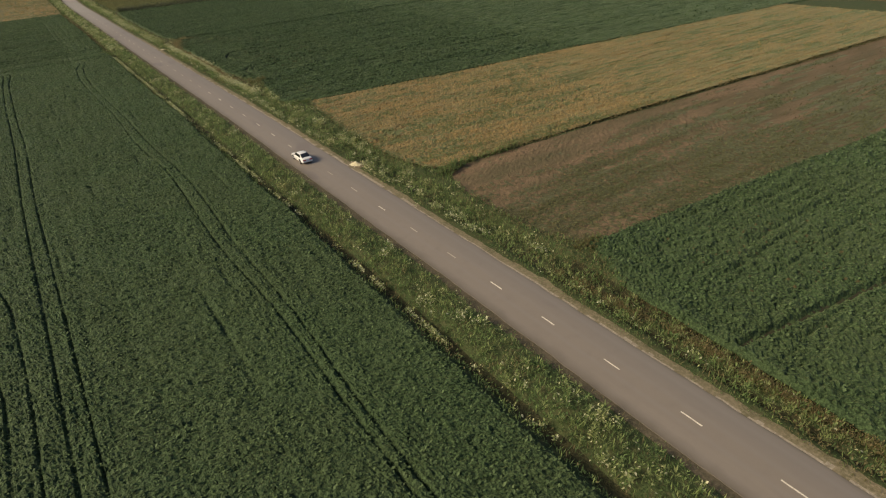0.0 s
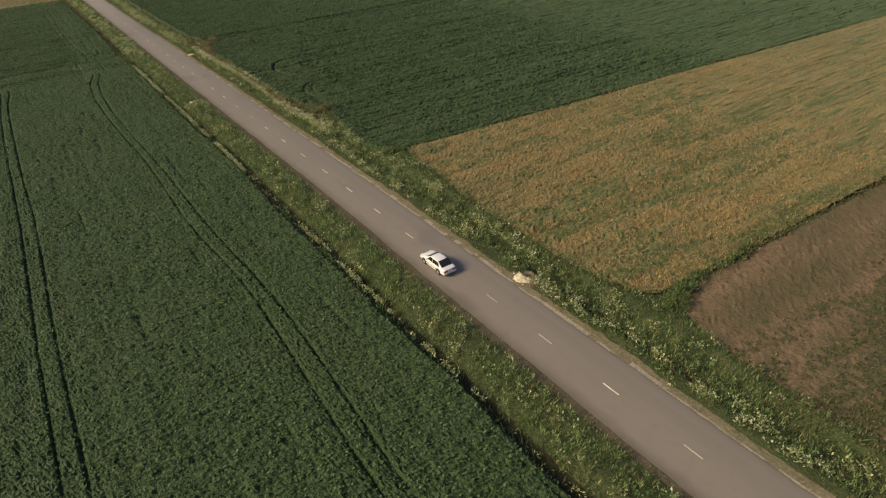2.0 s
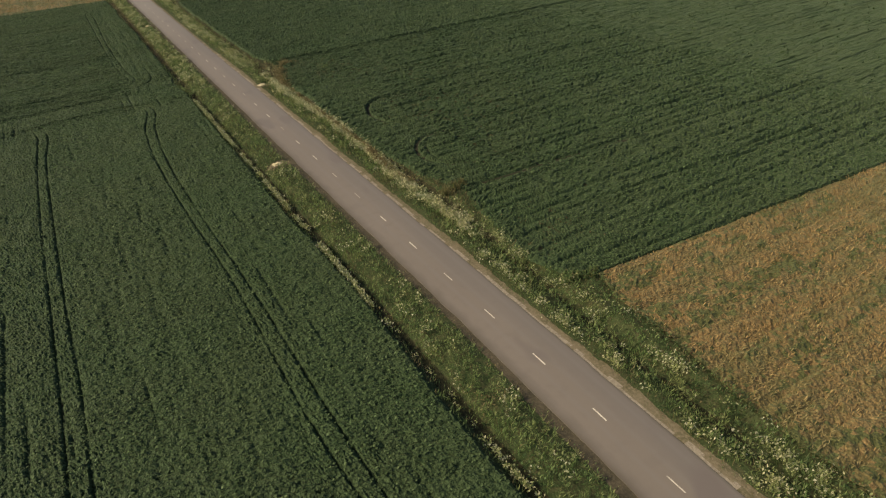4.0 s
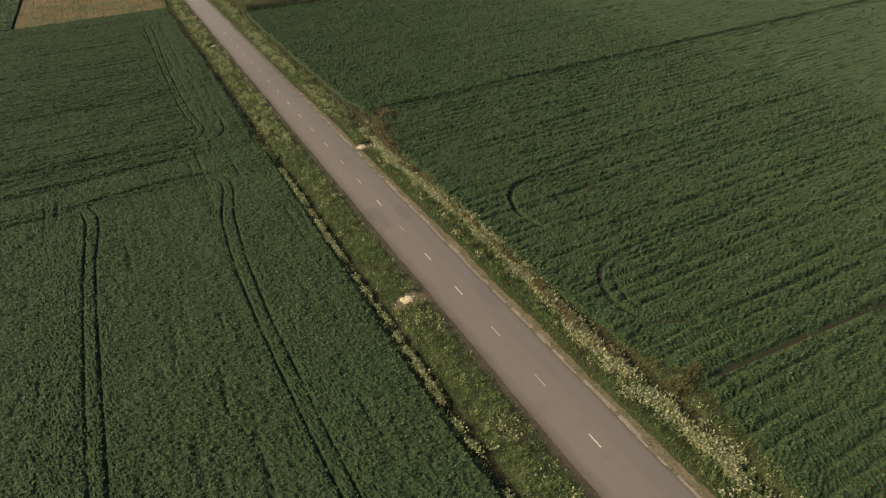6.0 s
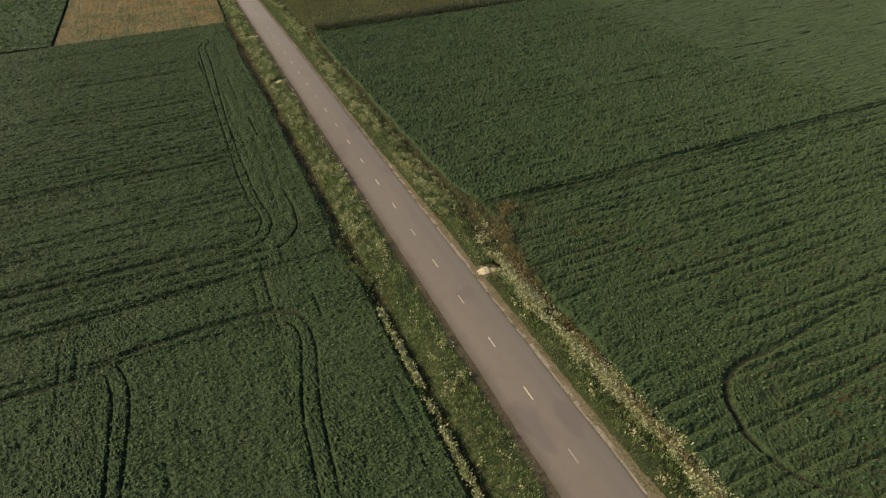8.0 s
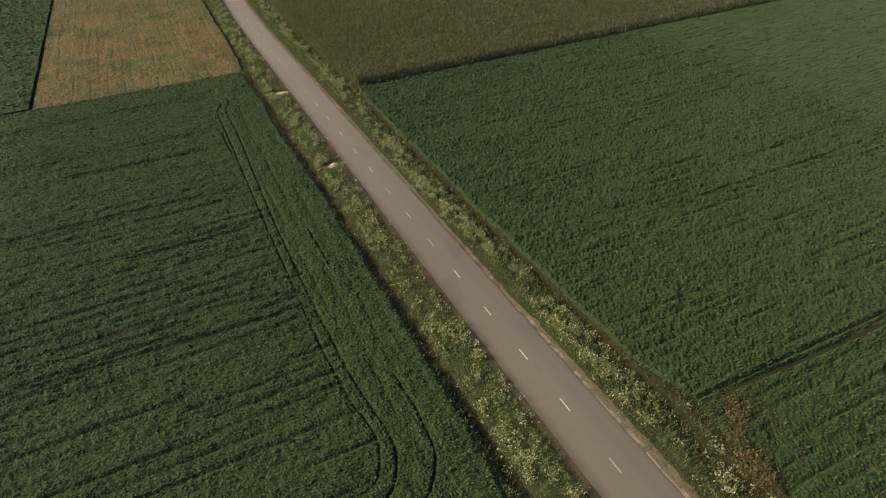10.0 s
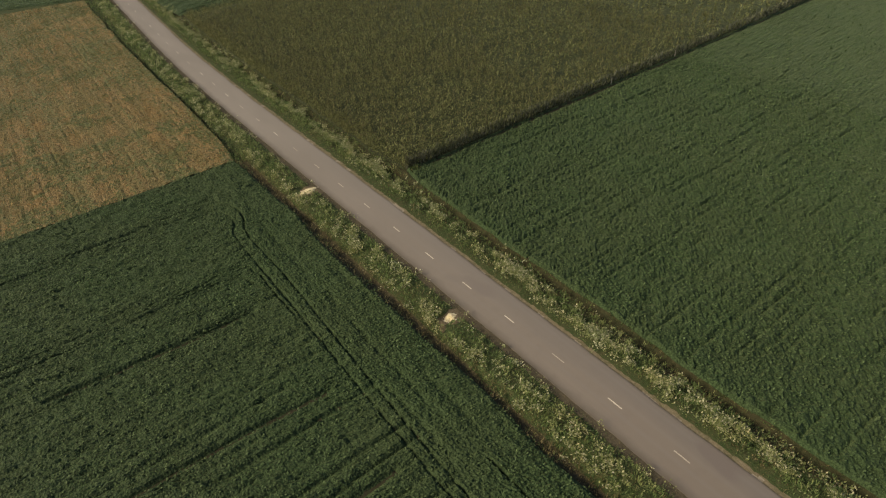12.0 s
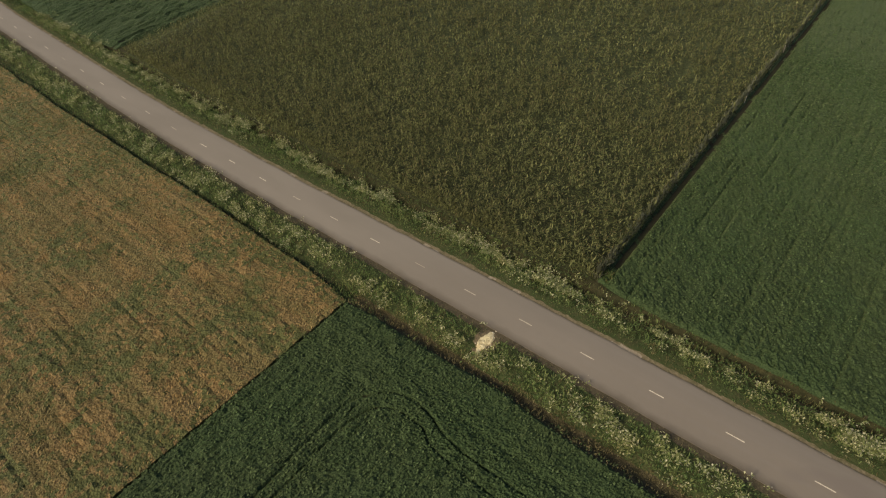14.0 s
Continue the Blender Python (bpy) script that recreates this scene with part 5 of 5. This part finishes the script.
def sedan(x, y):
    car = new("car")
    car.location, car.scale = (x, y, 0.068), (0.93, 0.93, 0.93)
    tagged(car, "white four-door saloon car with dark windows on the asphalt road", "car")

    # lower body: rows of (y, half width, bottom, top at side, top at middle)
    rows = [(-2.36, 0.60, 0.42, 0.62, 0.64), (-2.33, 0.76, 0.32, 0.82, 0.86), (-2.2, 0.83, 0.27, 0.90, 0.95), (-1.75, 0.87, 0.26, 0.92, 0.98), (-1.2, 0.88, 0.24, 0.92, 0.97), (-0.4, 0.885, 0.22, 0.91, 0.95), (0.5, 0.885, 0.22, 0.90, 0.94), (1.0, 0.88, 0.23, 0.88, 0.94), (1.5, 0.87, 0.25, 0.84, 0.90), (2.0, 0.84, 0.27, 0.77, 0.82), (2.28, 0.77, 0.30, 0.69, 0.73), (2.38, 0.62, 0.38, 0.58, 0.60)]
    sec = []
    for yy, w, b, t, m in rows:
        mid = b + (t - b) * 0.55
        right = [(w * 0.9, b), (w, b + 0.1), (w * 1.0, mid), (w * 0.985, t - 0.1), (w * 0.94, t - 0.015), (w * 0.82, t + (m - t) * 0.35), (w * 0.45, m - 0.008)]
        ring = [(px, yy, pz) for px, pz in right] + [(0, yy, m)] + [(-px, yy, pz) for px, pz in reversed(right)]
        sec.append(ring)
    smooth(part("body", loft(sec), M_CAR, car), 40)

    # cabin: rows of (y, half width at belt, half width at roof, belt, roof)
    cab = [(-1.82, 0.70, 0.66, 0.93, 0.975), (-1.25, 0.80, 0.62, 0.92, 1.245), (-1.03, 0.81, 0.60, 0.92, 1.36), (-0.3, 0.82, 0.60, 0.92, 1.42), (0.25, 0.82, 0.59, 0.91, 1.395), (0.45, 0.81, 0.60, 0.91, 1.34), (1.22, 0.72, 0.68, 0.90, 0.955)]
    sec = []
    for yy, wb, wr, b, r in cab:
        right = [(wb, b - 0.04), (wb * 0.99, b), (wr + 0.04, r - 0.06), (wr - 0.03, r - 0.015), (wr * 0.5, r + 0.012)]
        sec.append([(px, yy, pz) for px, pz in right] + [(-px, yy, pz) for px, pz in reversed(right)])
    smooth(part("cabin", loft(sec), M_CAR, car), 30)

    def pane(name, pts, out, label):
        bm = bmesh.new()
        vs = [bm.verts.new(p) for p in pts]
        f = bm.faces.new(vs)
        bm.normal_update()
        nrm = f.normal.copy()
        if nrm.dot(Vector(out)) < 0:
            nrm = -nrm
        g = bmesh.ops.extrude_face_region(bm, geom=[f])
        bmesh.ops.translate(bm, verts=[v for v in g["geom"] if isinstance(v, bmesh.types.BMVert)], vec=nrm * 0.022)
        return part(name, bm, M_GLASS, car, label)

    pane("rear_window", [(-0.68, -1.8, 1.005), (0.68, -1.8, 1.005), (0.58, -1.04, 1.39), (-0.58, -1.04, 1.39)], (0, -1, 1), "dark tinted rear window")
    pane("windscreen", [(-0.66, 1.16, 1.005), (0.66, 1.16, 1.005), (0.57, 0.43, 1.375), (-0.57, 0.43, 1.375)], (0, 1, 1), "dark windscreen")
    for s in (1, -1):
        for a, b in ((-0.12, 0.78), (-0.95, -0.18)):
            t0, t1 = (a - 0.0, min(b, 0.36)) if a > -0.5 else (a, b)
            pane("side_window", [(s * 0.815, a, 0.955), (s * 0.80, b, 0.955), (s * 0.655, t1, 1.325), (s * 0.66, t0, 1.335)], (s, 0, 0.3), "dark side window")
        pane("side_window", [(s * 0.79, -1.42, 0.965), (s * 0.81, -1.0, 0.955), (s * 0.665, -1.0, 1.325), (s * 0.68, -1.12, 1.27)], (s, 0, 0.3), "dark rear quarter window")

    def box(name, centre, size, mat, label="", bevel=0.02):
        bm = bmesh.new()
        bmesh.ops.create_cube(bm, size=1)
        bmesh.ops.scale(bm, verts=bm.verts[:], vec=size)
        bmesh.ops.bevel(bm, geom=bm.edges[:], offset=bevel, segments=2, affect="EDGES")
        bmesh.ops.translate(bm, verts=bm.verts[:], vec=centre)
        return part(name, bm, mat, car, label)

    box("rear_bumper", (0, -2.36, 0.46), (1.62, 0.16, 0.2), M_CAR, "white rear bumper", 0.05)
    box("front_bumper", (0, 2.36, 0.42), (1.56, 0.18, 0.2), M_CAR, "white front bumper", 0.05)
    box("number_plate", (0, -2.385, 0.68), (0.5, 0.03, 0.11), M_PLATE, "plain pale number plate", 0.008)
    box("grille", (0, 2.4, 0.6), (0.6, 0.03, 0.12), M_BLACK, "black front grille", 0.01)
    for s in (1, -1):
        box("tail_light", (s * 0.54, -2.35, 0.72), (0.5, 0.07, 0.17), M_TAIL, "red tail light", 0.02)
        box("headlight", (s * 0.55, 2.33, 0.62), (0.36, 0.1, 0.13), M_HEAD, "clear headlight", 0.02)
        box("wing_mirror", (s * 0.95, 0.72, 0.98), (0.2, 0.1, 0.13), M_CAR, "white wing mirror", 0.03)
        box("sill_trim", (s * 0.888, 0.05, 0.5), (0.03, 2.0, 0.06), M_BLACK, "dark rubbing strip", 0.01)
        for yy in (-0.75, 0.1):
            box("door_handle", (s * 0.885, yy, 0.8), (0.03, 0.2, 0.04), M_BLACK, "dark door handle", 0.008)
    for s in (1, -1):
        for yy in (-1.33, 1.4):
            bm = bmesh.new()
            bmesh.ops.create_cone(bm, cap_ends=True, segments=28, radius1=0.4, radius2=0.4, depth=0.06)
            bmesh.ops.rotate(bm, verts=bm.verts[:], matrix=Matrix.Rotation(radians(90), 3, "Y"))
            bmesh.ops.translate(bm, verts=bm.verts[:], vec=(s * 0.862, yy, 0.36))
            part("wheel_arch", bm, M_BLACK, car, "dark wheel arch")
            prof = [(0.2, -0.09), (0.28, -0.1), (0.31, -0.07), (0.315, 0.07), (0.28, 0.1), (0.2, 0.09)]
            seg = 28
            bm = loft([[(h, math.cos(6.28318 * k / seg) * r, math.sin(6.28318 * k / seg) * r) for r, h in prof] for k in range(seg)], False)
            bm.verts.ensure_lookup_table()
            m = len(prof)
            last = (seg - 1) * m
            for i in range(m):
                bm.faces.new((bm.verts[last + i], bm.verts[last + (i + 1) % m], bm.verts[(i + 1) % m], bm.verts[i]))
            bmesh.ops.translate(bm, verts=bm.verts[:], vec=(s * 0.82, yy, 0.315))
            tyre = smooth(part("wheel", bm, M_TYRE, car, "black tyre on alloy wheel"), 40)
            bm = bmesh.new()
            bmesh.ops.create_cone(bm, cap_ends=True, segments=24, radius1=0.215, radius2=0.19, depth=0.05)
            bmesh.ops.rotate(bm, verts=bm.verts[:], matrix=Matrix.Rotation(radians(90 * s), 3, "Y"))
            bmesh.ops.translate(bm, verts=bm.verts[:], vec=(s * 0.9, yy, 0.315))
            part("rim", bm, M_RIM, tyre, "silver alloy rim")
    return car


sedan(-0.72, 81.4)


# ---- field marker posts at the maize edge ----
def marker_post(x, y, tall, lean):
    bm = bmesh.new()
    prev = None
    for k, (z, r) in enumerate(((-0.2, 0.07), (0.4, 0.066), (tall - 0.08, 0.06), (tall, 0.03))):
        ring = [bm.verts.new((math.cos(6.283 * a / 8) * r + lean * z, math.sin(6.283 * a / 8) * r, z)) for a in range(8)]
        if prev:
            for a in range(8):
                bm.faces.new((prev[a], prev[(a + 1) % 8], ring[(a + 1) % 8], ring[a]))
        prev = ring
    bm.faces.new(prev)
    ob = part("marker_post", bm, M_POST)
    ob.location = (x, y, 0)
    tagged(ob, "pale weathered wooden stake at the edge of maize", "post", "marker posts")


marker_post(58.6, 300.6, 1.3, 0.05)
marker_post(79.5, 301.1, 1.5, -0.04)
